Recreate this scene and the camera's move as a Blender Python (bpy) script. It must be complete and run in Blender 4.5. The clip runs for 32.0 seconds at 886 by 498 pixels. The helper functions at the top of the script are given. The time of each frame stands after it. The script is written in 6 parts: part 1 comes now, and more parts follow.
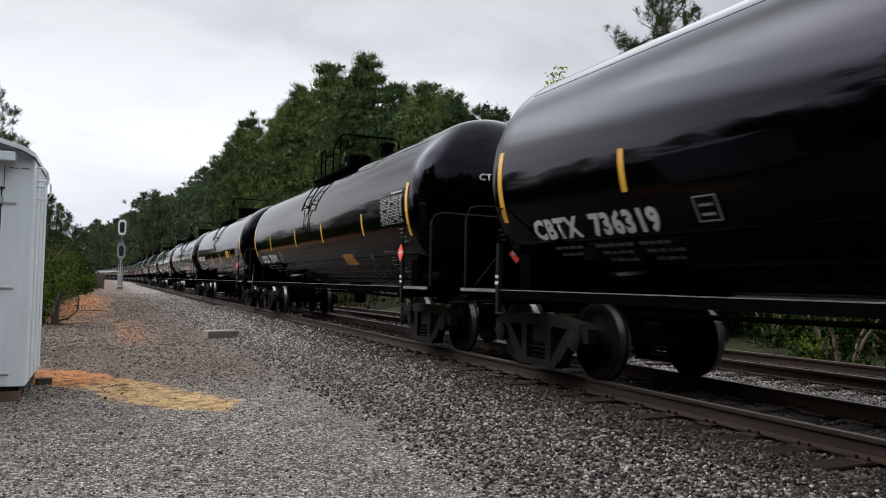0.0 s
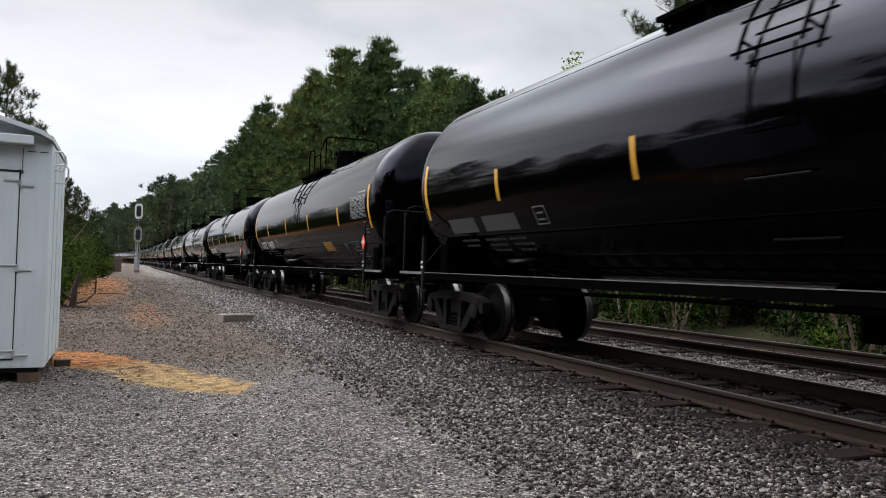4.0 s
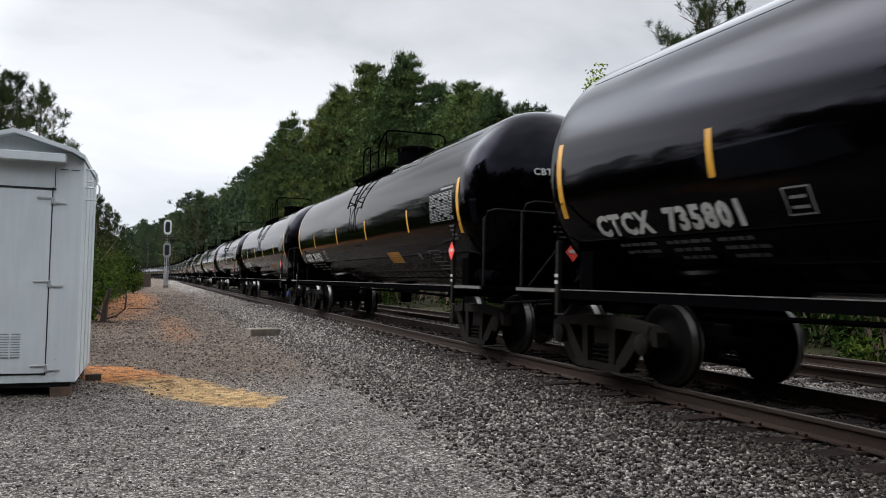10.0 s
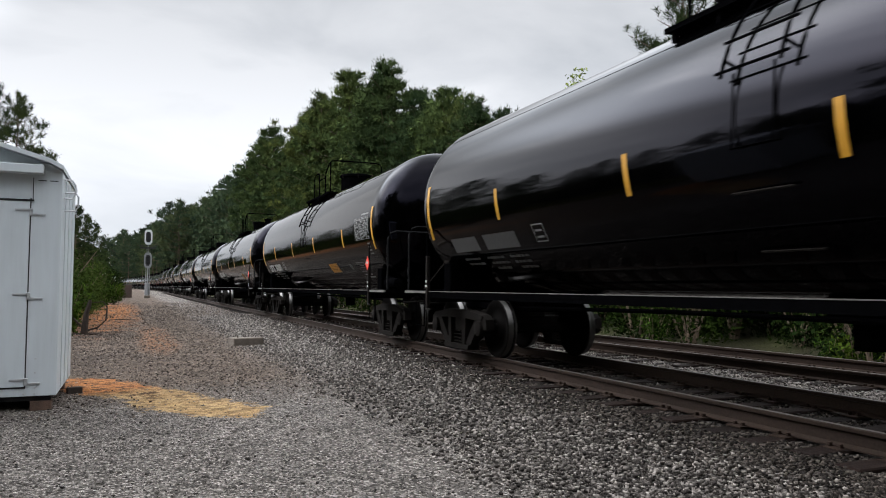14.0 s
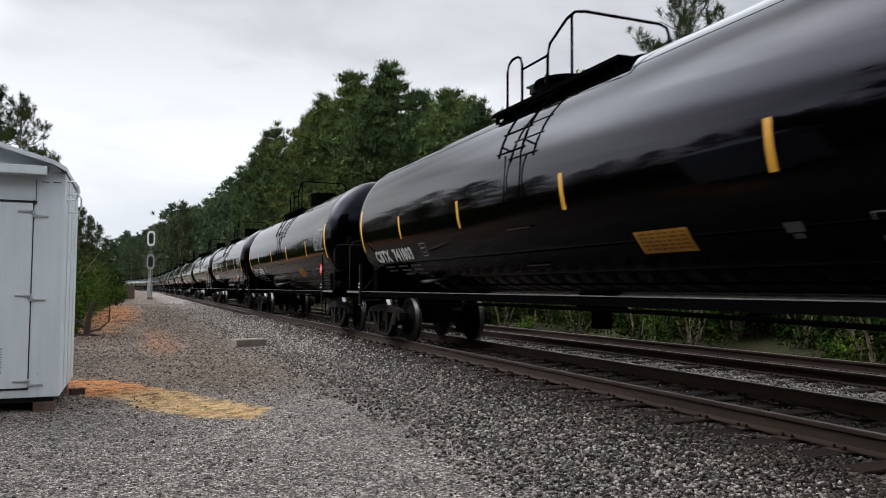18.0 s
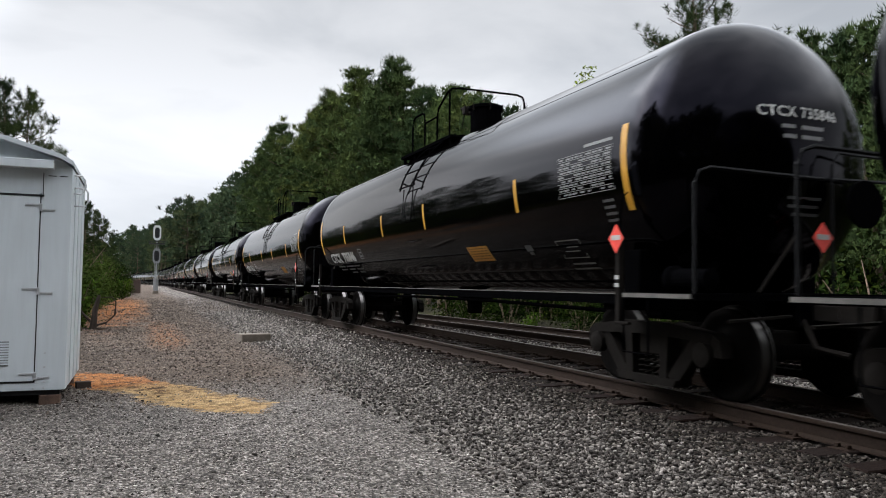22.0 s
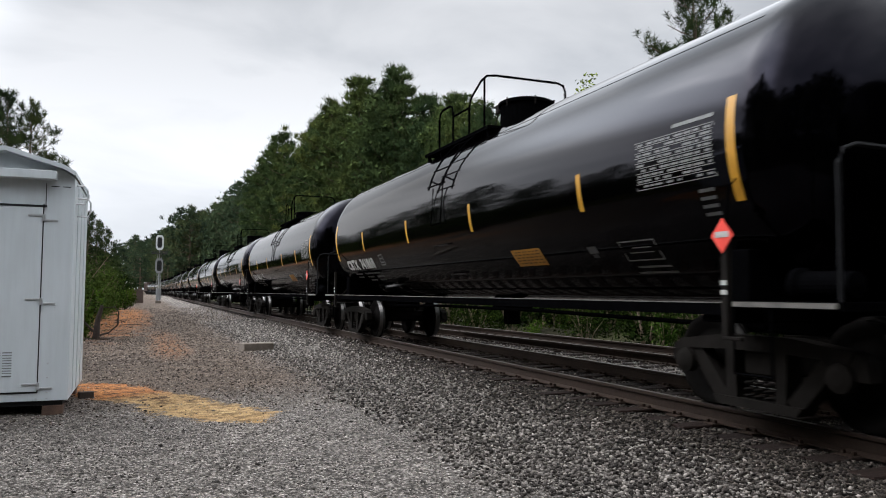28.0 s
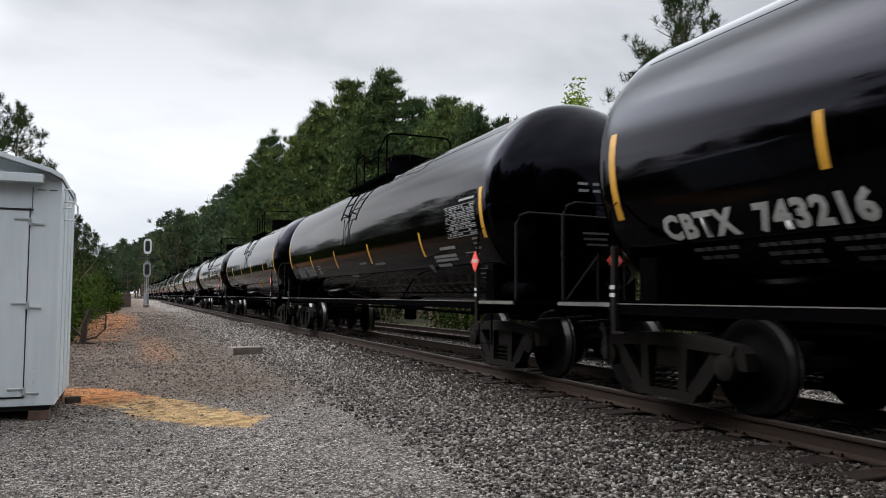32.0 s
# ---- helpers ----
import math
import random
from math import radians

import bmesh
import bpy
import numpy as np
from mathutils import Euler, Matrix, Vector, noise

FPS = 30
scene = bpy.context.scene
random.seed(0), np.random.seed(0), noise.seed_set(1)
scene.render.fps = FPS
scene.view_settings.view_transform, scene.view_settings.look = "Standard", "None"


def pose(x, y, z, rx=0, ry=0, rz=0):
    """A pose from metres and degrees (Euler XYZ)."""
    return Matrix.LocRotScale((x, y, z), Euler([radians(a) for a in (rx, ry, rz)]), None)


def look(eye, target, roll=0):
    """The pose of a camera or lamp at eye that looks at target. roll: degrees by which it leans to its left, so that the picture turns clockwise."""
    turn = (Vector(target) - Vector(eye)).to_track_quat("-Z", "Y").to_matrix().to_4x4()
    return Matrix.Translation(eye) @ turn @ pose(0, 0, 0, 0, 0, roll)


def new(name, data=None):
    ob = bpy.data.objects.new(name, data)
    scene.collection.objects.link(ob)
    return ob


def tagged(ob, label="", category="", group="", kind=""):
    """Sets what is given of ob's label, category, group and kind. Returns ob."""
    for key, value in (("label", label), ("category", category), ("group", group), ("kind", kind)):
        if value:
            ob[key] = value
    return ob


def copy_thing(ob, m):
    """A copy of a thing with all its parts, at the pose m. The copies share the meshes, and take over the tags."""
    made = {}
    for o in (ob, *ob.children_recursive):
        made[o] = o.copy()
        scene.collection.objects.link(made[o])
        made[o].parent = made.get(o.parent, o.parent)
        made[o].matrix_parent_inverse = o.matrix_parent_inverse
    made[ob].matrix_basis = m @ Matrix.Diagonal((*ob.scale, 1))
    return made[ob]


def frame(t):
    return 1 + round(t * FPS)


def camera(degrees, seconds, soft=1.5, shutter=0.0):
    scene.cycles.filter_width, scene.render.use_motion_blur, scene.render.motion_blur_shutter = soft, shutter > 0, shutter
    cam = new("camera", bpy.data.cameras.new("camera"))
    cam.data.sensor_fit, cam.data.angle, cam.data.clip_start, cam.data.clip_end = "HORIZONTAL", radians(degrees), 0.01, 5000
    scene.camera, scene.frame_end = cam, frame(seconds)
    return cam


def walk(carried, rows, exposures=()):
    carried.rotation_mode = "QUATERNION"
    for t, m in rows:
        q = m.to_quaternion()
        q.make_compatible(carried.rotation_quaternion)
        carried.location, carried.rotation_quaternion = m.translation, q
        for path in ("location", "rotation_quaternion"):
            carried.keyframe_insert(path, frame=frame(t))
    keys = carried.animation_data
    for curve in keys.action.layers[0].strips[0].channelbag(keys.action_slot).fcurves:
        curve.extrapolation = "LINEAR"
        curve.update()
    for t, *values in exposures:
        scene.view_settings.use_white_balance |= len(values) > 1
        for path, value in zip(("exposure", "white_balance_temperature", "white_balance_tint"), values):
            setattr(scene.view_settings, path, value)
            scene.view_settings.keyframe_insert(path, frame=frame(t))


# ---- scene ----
# A long train of black tank cars rolls past a gravel yard on an overcast day.
# x: to the right across the track, y: along the track, z: up from the rail heads; metres.
EYE = (0.0, 0.0, 1.1)
SECONDS = 32.0
cam = camera(61.2, SECONDS, soft=1.0, shutter=0.12)
# seconds, yaw, pitch, roll of the hand-held camera, which stands on one spot
TURNS = (
    (0.0, -24.18, 2.62, 1.19),
    (0.5, -24.08, 2.80, 1.41),
    (1.0, -24.35, 2.65, 1.47),
    (1.5, -24.01, 2.47, 1.68),
    (2.0, -23.84, 2.17, 1.86),
    (2.5, -22.91, 2.12, 1.62),
    (3.0, -22.51, 1.98, 1.83),
    (3.5, -23.28, 1.50, 1.61),
    (5.5, -22.27, 1.63, 1.69),
    (6.0, -22.45, 1.55, 1.85),
    (6.5, -22.19, 1.96, 1.75),
    (7.0, -21.31, 2.16, 1.71),
    (7.5, -20.96, 2.18, 1.63),
    (8.0, -20.99, 1.90, 1.59),
    (8.5, -21.74, 1.79, 1.49),
    (9.0, -21.23, 2.02, 1.50),
    (9.5, -20.74, 2.13, 1.37),
    (10.0, -21.17, 2.47, 1.24),
    (10.5, -21.84, 2.80, 1.08),
    (11.0, -22.53, 2.51, 0.62),
    (11.5, -22.00, 2.77, 0.69),
    (12.0, -21.89, 2.84, 0.81),
    (12.5, -22.07, 2.94, 0.79),
    (13.0, -22.01, 2.62, 0.63),
    (13.5, -22.38, 2.95, 0.23),
    (15.5, -22.61, 2.83, 0.63),
    (16.0, -22.51, 2.87, 0.46),
    (16.5, -21.86, 2.89, 0.37),
    (17.0, -21.46, 3.22, 0.16),
    (17.5, -21.88, 3.04, 0.23),
    (18.0, -22.26, 3.04, 0.33),
    (18.5, -22.21, 2.92, 0.26),
    (19.0, -21.95, 3.08, 0.22),
    (19.5, -22.05, 2.97, 0.35),
    (20.0, -22.46, 2.59, 0.31),
    (20.5, -22.35, 2.53, 0.62),
    (21.0, -22.12, 2.44, 0.48),
    (21.5, -21.82, 2.82, 0.52),
    (22.0, -21.86, 2.74, 0.71),
    (22.5, -21.83, 2.84, 0.83),
    (23.0, -22.22, 2.64, 0.83),
    (23.5, -22.89, 2.75, 0.84),
    (24.0, -22.71, 2.66, 0.74),
    (24.5, -22.49, 2.53, 0.66),
    (25.0, -22.44, 1.95, 0.49),
    (25.5, -22.66, 1.73, 0.57),
    (26.0, -22.02, 2.49, 0.39),
    (26.5, -21.48, 2.83, 0.24),
    (28.5, -21.71, 3.46, 0.39),
    (29.0, -21.55, 3.49, 0.33),
    (29.5, -21.76, 3.28, 0.41),
    (30.0, -22.28, 3.55, 0.52),
    (30.5, -22.54, 3.49, 0.38),
    (31.0, -22.27, 3.63, 0.49),
    (31.5, -22.33, 3.52, 0.39),
    (32.0, -22.49, 3.61, 0.25),
)


def aim(yaw, pitch, roll):
    return pose(*EYE) @ pose(0, 0, 0, 0, 0, yaw) @ pose(0, 0, 0, 90 + pitch) @ pose(0, 0, 0, 0, 0, roll)


walk(cam, [(t, aim(a, b, c)) for t, a, b, c in TURNS], exposures=((0.0, 0.0), (32.0, 0.0)))

# ------------------------------------------------------------------ light
SUN_ELEV, SUN_TURN = 36.0, 304.0


def build_world():
    w = bpy.data.worlds.new("overcast_sky")
    scene.world = w
    w.use_nodes = True
    nt = w.node_tree
    nt.nodes.clear()
    N, L = nt.nodes.new, nt.links.new
    out, bg = N("ShaderNodeOutputWorld"), N("ShaderNodeBackground")
    sky = N("ShaderNodeTexSky")
    sky.sky_type, sky.sun_disc = "NISHITA", False
    sky.sun_elevation, sky.sun_rotation = radians(SUN_ELEV), radians(SUN_TURN)
    sky.air_density, sky.dust_density = 1.0, 3.0
    co, mp = N("ShaderNodeTexCoord"), N("ShaderNodeMapping")
    mp.inputs["Scale"].default_value = (1.0, 1.0, 2.6)
    L(co.outputs["Generated"], mp.inputs["Vector"])
    n1, n2 = N("ShaderNodeTexNoise"), N("ShaderNodeTexNoise")
    n1.inputs["Scale"].default_value, n1.inputs["Detail"].default_value, n1.inputs["Roughness"].default_value = 2.6, 7, 0.5
    n1.inputs["Distortion"].default_value = 0.35
    n2.inputs["Scale"].default_value, n2.inputs["Detail"].default_value = 0.9, 3
    L(mp.outputs["Vector"], n1.inputs["Vector"])
    L(mp.outputs["Vector"], n2.inputs["Vector"])
    add = N("ShaderNodeMath")
    add.operation = "ADD"
    L(n1.outputs["Fac"], add.inputs[0])
    L(n2.outputs["Fac"], add.inputs[1])
    ramp = N("ShaderNodeValToRGB")
    ramp.color_ramp.elements[0].color = (0.562, 0.60, 0.66, 1)
    ramp.color_ramp.elements[1].color = (0.942, 0.968, 1.02, 1)
    half = N("ShaderNodeMath")
    half.operation, half.inputs[1].default_value = "MULTIPLY", 0.5
    L(add.outputs[0], half.inputs[0])
    ramp.color_ramp.elements[0].position, ramp.color_ramp.elements[1].position = 0.42, 0.59
    L(half.outputs[0], ramp.inputs["Fac"])
    tint = N("ShaderNodeMixRGB")
    tint.blend_type, tint.inputs["Fac"].default_value = "MIX", 0.96
    dim = N("ShaderNodeMixRGB")
    dim.blend_type, dim.inputs["Fac"].default_value = "MULTIPLY", 1.0
    dim.inputs[2].default_value = (0.1, 0.1, 0.1, 1)
    L(sky.outputs["Color"], dim.inputs[1])
    L(dim.outputs["Color"], tint.inputs[1])
    L(ramp.outputs["Color"], tint.inputs[2])
    # an overcast sky grows brighter towards the zenith
    sxyz, up = N("ShaderNodeSeparateXYZ"), N("ShaderNodeMapRange")
    L(co.outputs["Generated"], sxyz.inputs["Vector"])
    up.interpolation_type = "SMOOTHSTEP"
    up.inputs["From Min"].default_value, up.inputs["From Max"].default_value = 0.36, 0.52
    up.inputs["To Min"].default_value, up.inputs["To Max"].default_value = 1.0, 3.9
    L(sxyz.outputs[2], up.inputs["Value"])
    lift = N("ShaderNodeVectorMath")
    lift.operation = "SCALE"
    L(tint.outputs["Color"], lift.inputs[0])
    low = N("ShaderNodeMapRange")
    low.interpolation_type = "SMOOTHSTEP"
    low.inputs["From Min"].default_value, low.inputs["From Max"].default_value = 0.05, 0.40
    low.inputs["To Min"].default_value, low.inputs["To Max"].default_value = 1.24, 0.81
    L(sxyz.outputs[2], low.inputs["Value"])
    both = N("ShaderNodeMath")
    both.operation = "MULTIPLY"
    L(up.outputs["Result"], both.inputs[0])
    L(low.outputs["Result"], both.inputs[1])
    # the cloud is brightest round the hidden sun
    el, az = radians(SUN_ELEV), radians(SUN_TURN)
    toward = Vector((math.sin(az) * math.cos(el), math.cos(az) * math.cos(el), math.sin(el)))
    near, glow, final = N("ShaderNodeVectorMath"), N("ShaderNodeMapRange"), N("ShaderNodeMath")
    near.operation, near.inputs[1].default_value = "DOT_PRODUCT", toward
    L(co.outputs["Generated"], near.inputs[0])
    glow.interpolation_type = "SMOOTHSTEP"
    glow.inputs["From Min"].default_value, glow.inputs["From Max"].default_value = 0.67, 0.93
    glow.inputs["To Min"].default_value, glow.inputs["To Max"].default_value = 1.0, 4.8
    L(near.outputs["Value"], glow.inputs["Value"])
    final.operation = "MULTIPLY"
    L(both.outputs[0], final.inputs[0])
    L(glow.outputs["Result"], final.inputs[1])
    L(final.outputs[0], lift.inputs["Scale"])
    L(lift.outputs["Vector"], bg.inputs["Color"])
    bg.inputs["Strength"].default_value = 1.0
    L(bg.outputs["Background"], out.inputs["Surface"])
    s = new("sun", bpy.data.lights.new("sun", "SUN"))
    s.data.energy, s.data.angle, s.data.color = 0.5, radians(100), (1.0, 0.97, 0.93)
    s.matrix_world = look(toward * 100, (0, 0, 0))


build_world()


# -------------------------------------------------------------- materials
STONE_SCALE = 0.74                # one scale on ground and stone colours, lowered to offset the bright sky


def rgba(c):
    return (*c, 1.0) if len(c) == 3 else c


class Mat:
    """A small helper round one node material."""

    def __init__(self, name, rough=0.6, metal=0.0):
        self.m = bpy.data.materials.new(name)
        self.m.use_nodes = True
        self.nt = self.m.node_tree
        self.b = self.nt.nodes["Principled BSDF"]
        self.b.inputs["Roughness"].default_value = rough
        self.b.inputs["Metallic"].default_value = metal
        self.b.inputs["Specular IOR Level"].default_value = 0.10
        self.co = self.n("ShaderNodeTexCoord")

    def n(self, kind):
        return self.nt.nodes.new(kind)

    def l(self, a, b):
        self.nt.links.new(a, b)

    def noise(self, scale, detail=4, rough=0.55, space="Object", stretch=None):
        t = self.n("ShaderNodeTexNoise")
        t.inputs["Scale"].default_value, t.inputs["Detail"].default_value, t.inputs["Roughness"].default_value = scale, detail, rough
        src = self.co.outputs[space]
        if stretch:
            mp = self.n("ShaderNodeMapping")
            mp.inputs["Scale"].default_value = stretch
            self.l(src, mp.inputs["Vector"])
            src = mp.outputs["Vector"]
        self.l(src, t.inputs["Vector"])
        return t.outputs["Fac"]

    def ramp(self, fac, *stops):
        r = self.n("ShaderNodeValToRGB")
        e = r.color_ramp.elements
        while len(e) < len(stops):
            e.new(0.5)
        for k, (p, c) in enumerate(stops):
            e[k].position, e[k].color = p, rgba(c)
        self.l(fac, r.inputs["Fac"])
        return r.outputs["Color"]

    def mix(self, fac, a, b, mode="MIX"):
        x = self.n("ShaderNodeMixRGB")
        x.blend_type = mode
        for v, s in ((fac, x.inputs["Fac"]), (a, x.inputs[1]), (b, x.inputs[2])):
            if isinstance(v, (int, float)):
                s.default_value = v
            elif isinstance(v, tuple):
                s.default_value = rgba(v)
            else:
                self.l(v, s)
        return x.outputs["Color"]

    def math(self, op, a, b=0.0):
        x = self.n("ShaderNodeMath")
        x.operation = op
        for v, s in ((a, x.inputs[0]), (b, x.inputs[1])):
            if isinstance(v, (int, float)):
                s.default_value = v
            else:
                self.l(v, s)
        return x.outputs[0]

    def color(self, c):
        if isinstance(c, tuple):
            self.b.inputs["Base Color"].default_value = rgba(c)
        else:
            self.l(c, self.b.inputs["Base Color"])
        return self

    def rough(self, fac, lo, hi):
        mr = self.n("ShaderNodeMapRange")
        mr.inputs["To Min"].default_value, mr.inputs["To Max"].default_value = lo, hi
        self.l(fac, mr.inputs["Value"])
        self.l(mr.outputs["Result"], self.b.inputs["Roughness"])
        return self

    def bump(self, fac, strength, distance, chain=None):
        bp = self.n("ShaderNodeBump")
        bp.inputs["Strength"].default_value, bp.inputs["Distance"].default_value = strength, distance
        self.l(fac, bp.inputs["Height"])
        if chain is not None:
            self.l(chain, bp.inputs["Normal"])
        self.l(bp.outputs["Normal"], self.b.inputs["Normal"])
        return bp.outputs["Normal"]

    def island(self):
        return self.n("ShaderNodeNewGeometry").outputs["Random Per Island"]

    def each(self):
        return self.n("ShaderNodeObjectInfo").outputs["Random"]


def plain(name, c, rough=0.5, metal=0.0, vary=0.25, scale=9.0, bump=0.0, spec=0.3):
    """Paint or metal with soft blotches and fine grain."""
    m = Mat(name, rough, metal)
    f = m.noise(scale, 5)
    g = m.noise(scale * 14, 2)
    dark = tuple(v * (1 - vary) for v in c)
    light = tuple(min(1, v * (1 + vary)) for v in c)
    m.color(m.mix(0.35, m.ramp(f, (0.3, dark), (0.7, light)), m.ramp(g, (0.3, dark), (0.7, light))))
    m.rough(f, max(0.05, rough - 0.1), min(1, rough + 0.12))
    m.b.inputs["Specular IOR Level"].default_value = spec
    if bump:
        m.bump(g, bump, 0.01)
    return m.m


def tank_paint():
    m = Mat("black_tank_paint", 0.25)
    f, g = m.noise(1.3, 6), m.noise(30, 3)
    streak = m.noise(5.0, 4, 0.6, stretch=(0.6, 2.2, 0.35))
    drops = m.noise(24.0, 3, 0.7, stretch=(1.0, 0.35, 1.0))
    base = m.ramp(streak, (0.45, (0.0002, 0.0002, 0.00025)), (0.75, (0.0008, 0.00075, 0.00075)))
    m.color(base)
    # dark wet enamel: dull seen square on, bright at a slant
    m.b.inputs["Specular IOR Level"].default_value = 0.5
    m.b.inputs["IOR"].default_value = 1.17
    # violet of the sky put into the gloss tint
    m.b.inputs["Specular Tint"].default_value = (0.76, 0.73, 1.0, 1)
    m.rough(m.mix(0.4, f, streak), 0.03, 0.10)
    dents = m.noise(0.7, 2, stretch=(1, 1, 1))
    a = m.bump(dents, 0.03, 0.03)
    a = m.bump(drops, 0.05, 0.004, chain=a)
    m.bump(g, 0.02, 0.003, chain=a)
    return m.m


def gravel_ground():
    m = Mat("gravel_and_clay_ground", 0.95)
    big, mid = m.noise(0.35, 5), m.noise(2.2, 5)
    vor = m.n("ShaderNodeTexVoronoi")
    vor.inputs["Scale"].default_value = 42
    m.l(m.co.outputs["Object"], vor.inputs["Vector"])
    vor2 = m.n("ShaderNodeTexVoronoi")
    vor2.inputs["Scale"].default_value = 95
    m.l(m.co.outputs["Object"], vor2.inputs["Vector"])
    sep = m.n("ShaderNodeSeparateColor")
    m.l(vor.outputs["Color"], sep.inputs["Color"])
    stone = m.ramp(sep.outputs[0], (0.05, (0.033, 0.0288, 0.0254)), (0.5, (0.225, 0.202, 0.182)), (0.95, (0.60, 0.552, 0.504)))
    fine = m.n("ShaderNodeSeparateColor")
    m.l(vor2.outputs["Color"], fine.inputs["Color"])
    stone = m.mix(0.8, stone, m.ramp(fine.outputs[0], (0.05, (0.35, 0.34, 0.33)), (0.55, (1.0, 1.0, 1.0)), (0.95, (1.9, 1.87, 1.84))), "MULTIPLY")
    # gaps between the stones darkened in the colour, as if shaded
    stone = m.mix(0.85, stone, m.ramp(vor.outputs["Distance"], (0.35, (1.12, 1.12, 1.12)), (0.75, (0.30, 0.29, 0.28))), "MULTIPLY")
    stone = m.mix(0.3, stone, m.ramp(mid, (0.3, (0.105, 0.093, 0.084)), (0.7, (0.25, 0.226, 0.206))))
    xyz = m.n("ShaderNodeSeparateXYZ")
    m.l(m.co.outputs["Object"], xyz.inputs["Vector"])
    X, Y = xyz.outputs[0], xyz.outputs[1]
    wob = m.math("ADD", m.math("MULTIPLY", m.math("SUBTRACT", m.noise(0.9, 5, 0.65), 0.5), 2.8), m.math("MULTIPLY", m.math("SUBTRACT", m.noise(5.5, 4, 0.7), 0.5), 1.6))

    def patch(cx, cy, rx, ry, soft=0.5):
        a = m.math("DIVIDE", m.math("SUBTRACT", X, cx), rx)
        b = m.math("DIVIDE", m.math("SUBTRACT", Y, cy), ry)
        d = m.math("SQRT", m.math("ADD", m.math("MULTIPLY", a, a), m.math("MULTIPLY", b, b)))
        d = m.math("ADD", d, m.math("MULTIPLY", wob, 0.5))
        mr = m.n("ShaderNodeMapRange")
        mr.inputs["From Min"].default_value, mr.inputs["From Max"].default_value = 1.0 + soft, 1.0 - soft
        m.l(d, mr.inputs["Value"])
        return mr.outputs["Result"]

    dirt = m.ramp(mid, (0.3, (0.040, 0.028, 0.020)), (0.7, (0.118, 0.088, 0.066)))
    # brown dirty gravel farther along the track and under the trees
    far = m.n("ShaderNodeMapRange")
    far.inputs["From Min"].default_value, far.inputs["From Max"].default_value = 9.0, 12.0
    m.l(m.math("ADD", Y, m.math("MULTIPLY", wob, 1.2)), far.inputs["Value"])
    lft = m.n("ShaderNodeMapRange")
    lft.inputs["From Min"].default_value, lft.inputs["From Max"].default_value = 3.6, 1.9
    m.l(m.math("ADD", X, m.math("MULTIPLY", wob, 0.6)), lft.inputs["Value"])
    col = m.mix(m.math("MULTIPLY", m.math("MULTIPLY", far.outputs["Result"], lft.outputs["Result"]), 0.90), stone, m.mix(0.35, dirt, m.mix(1.0, stone, (0.85, 0.70, 0.58), "MULTIPLY")))
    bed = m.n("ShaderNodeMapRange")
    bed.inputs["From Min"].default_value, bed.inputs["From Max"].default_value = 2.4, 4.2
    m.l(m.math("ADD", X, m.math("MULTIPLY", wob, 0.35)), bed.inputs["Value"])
    # shade of the bed's stone gaps painted dark near by, fading with distance
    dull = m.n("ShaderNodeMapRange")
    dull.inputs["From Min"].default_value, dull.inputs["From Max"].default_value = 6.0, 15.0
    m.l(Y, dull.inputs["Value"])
    bed_tone = m.mix(dull.outputs["Result"], m.mix(0.40, (0.015, 0.0135, 0.0125), m.mix(1.0, stone, (0.55, 0.53, 0.51), "MULTIPLY")), m.mix(1.0, stone, (0.88, 0.86, 0.86), "MULTIPLY"))
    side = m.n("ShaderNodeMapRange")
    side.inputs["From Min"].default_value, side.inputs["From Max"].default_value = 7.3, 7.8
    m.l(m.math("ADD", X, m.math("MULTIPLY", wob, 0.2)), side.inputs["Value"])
    bed_tone = m.mix(side.outputs["Result"], bed_tone, m.mix(1.0, stone, (1.5, 1.5, 1.5), "MULTIPLY"))
    col = m.mix(m.math("MULTIPLY", bed.outputs["Result"], 0.95), col, bed_tone)
    sand = m.ramp(mid, (0.3, (0.44, 0.27, 0.115)), (0.7, (0.64, 0.44, 0.22)))
    clay = m.ramp(mid, (0.3, (0.36, 0.135, 0.042)), (0.7, (0.58, 0.25, 0.085)))
    # a spilled band of clay that turns to pale sand, broken by dark clods
    along = m.math("ADD", m.math("MULTIPLY", m.math("SUBTRACT", X, -0.75), 0.438), m.math("MULTIPLY", m.math("SUBTRACT", 12.6, Y), 0.899))
    across = m.math("ABSOLUTE", m.math("ADD", m.math("MULTIPLY", m.math("SUBTRACT", X, -0.75), 0.899), m.math("MULTIPLY", m.math("SUBTRACT", Y, 12.6), 0.438)))
    ends = m.math("MAXIMUM", m.math("SUBTRACT", m.math("ABSOLUTE", m.math("SUBTRACT", along, 2.1)), 2.05), 0.0)
    gap = m.math("ADD", m.math("ADD", across, ends), m.math("ADD", m.math("MULTIPLY", wob, 0.40), m.math("MULTIPLY", m.math("SUBTRACT", m.noise(19, 3, 0.7), 0.5), 0.55)))
    inband = m.n("ShaderNodeMapRange")
    inband.inputs["From Min"].default_value, inband.inputs["From Max"].default_value = 0.58, 0.44
    m.l(gap, inband.inputs["Value"])
    turn = m.n("ShaderNodeMapRange")
    turn.inputs["From Min"].default_value, turn.inputs["From Max"].default_value = 1.3, 2.0
    m.l(m.math("ADD", along, m.math("MULTIPLY", wob, 0.5)), turn.inputs["Value"])
    soil = m.mix(turn.outputs["Result"], clay, sand)
    clods = m.ramp(m.noise(5.5, 6, 0.75), (0.49, (0, 0, 0)), (0.55, (1, 1, 1)))
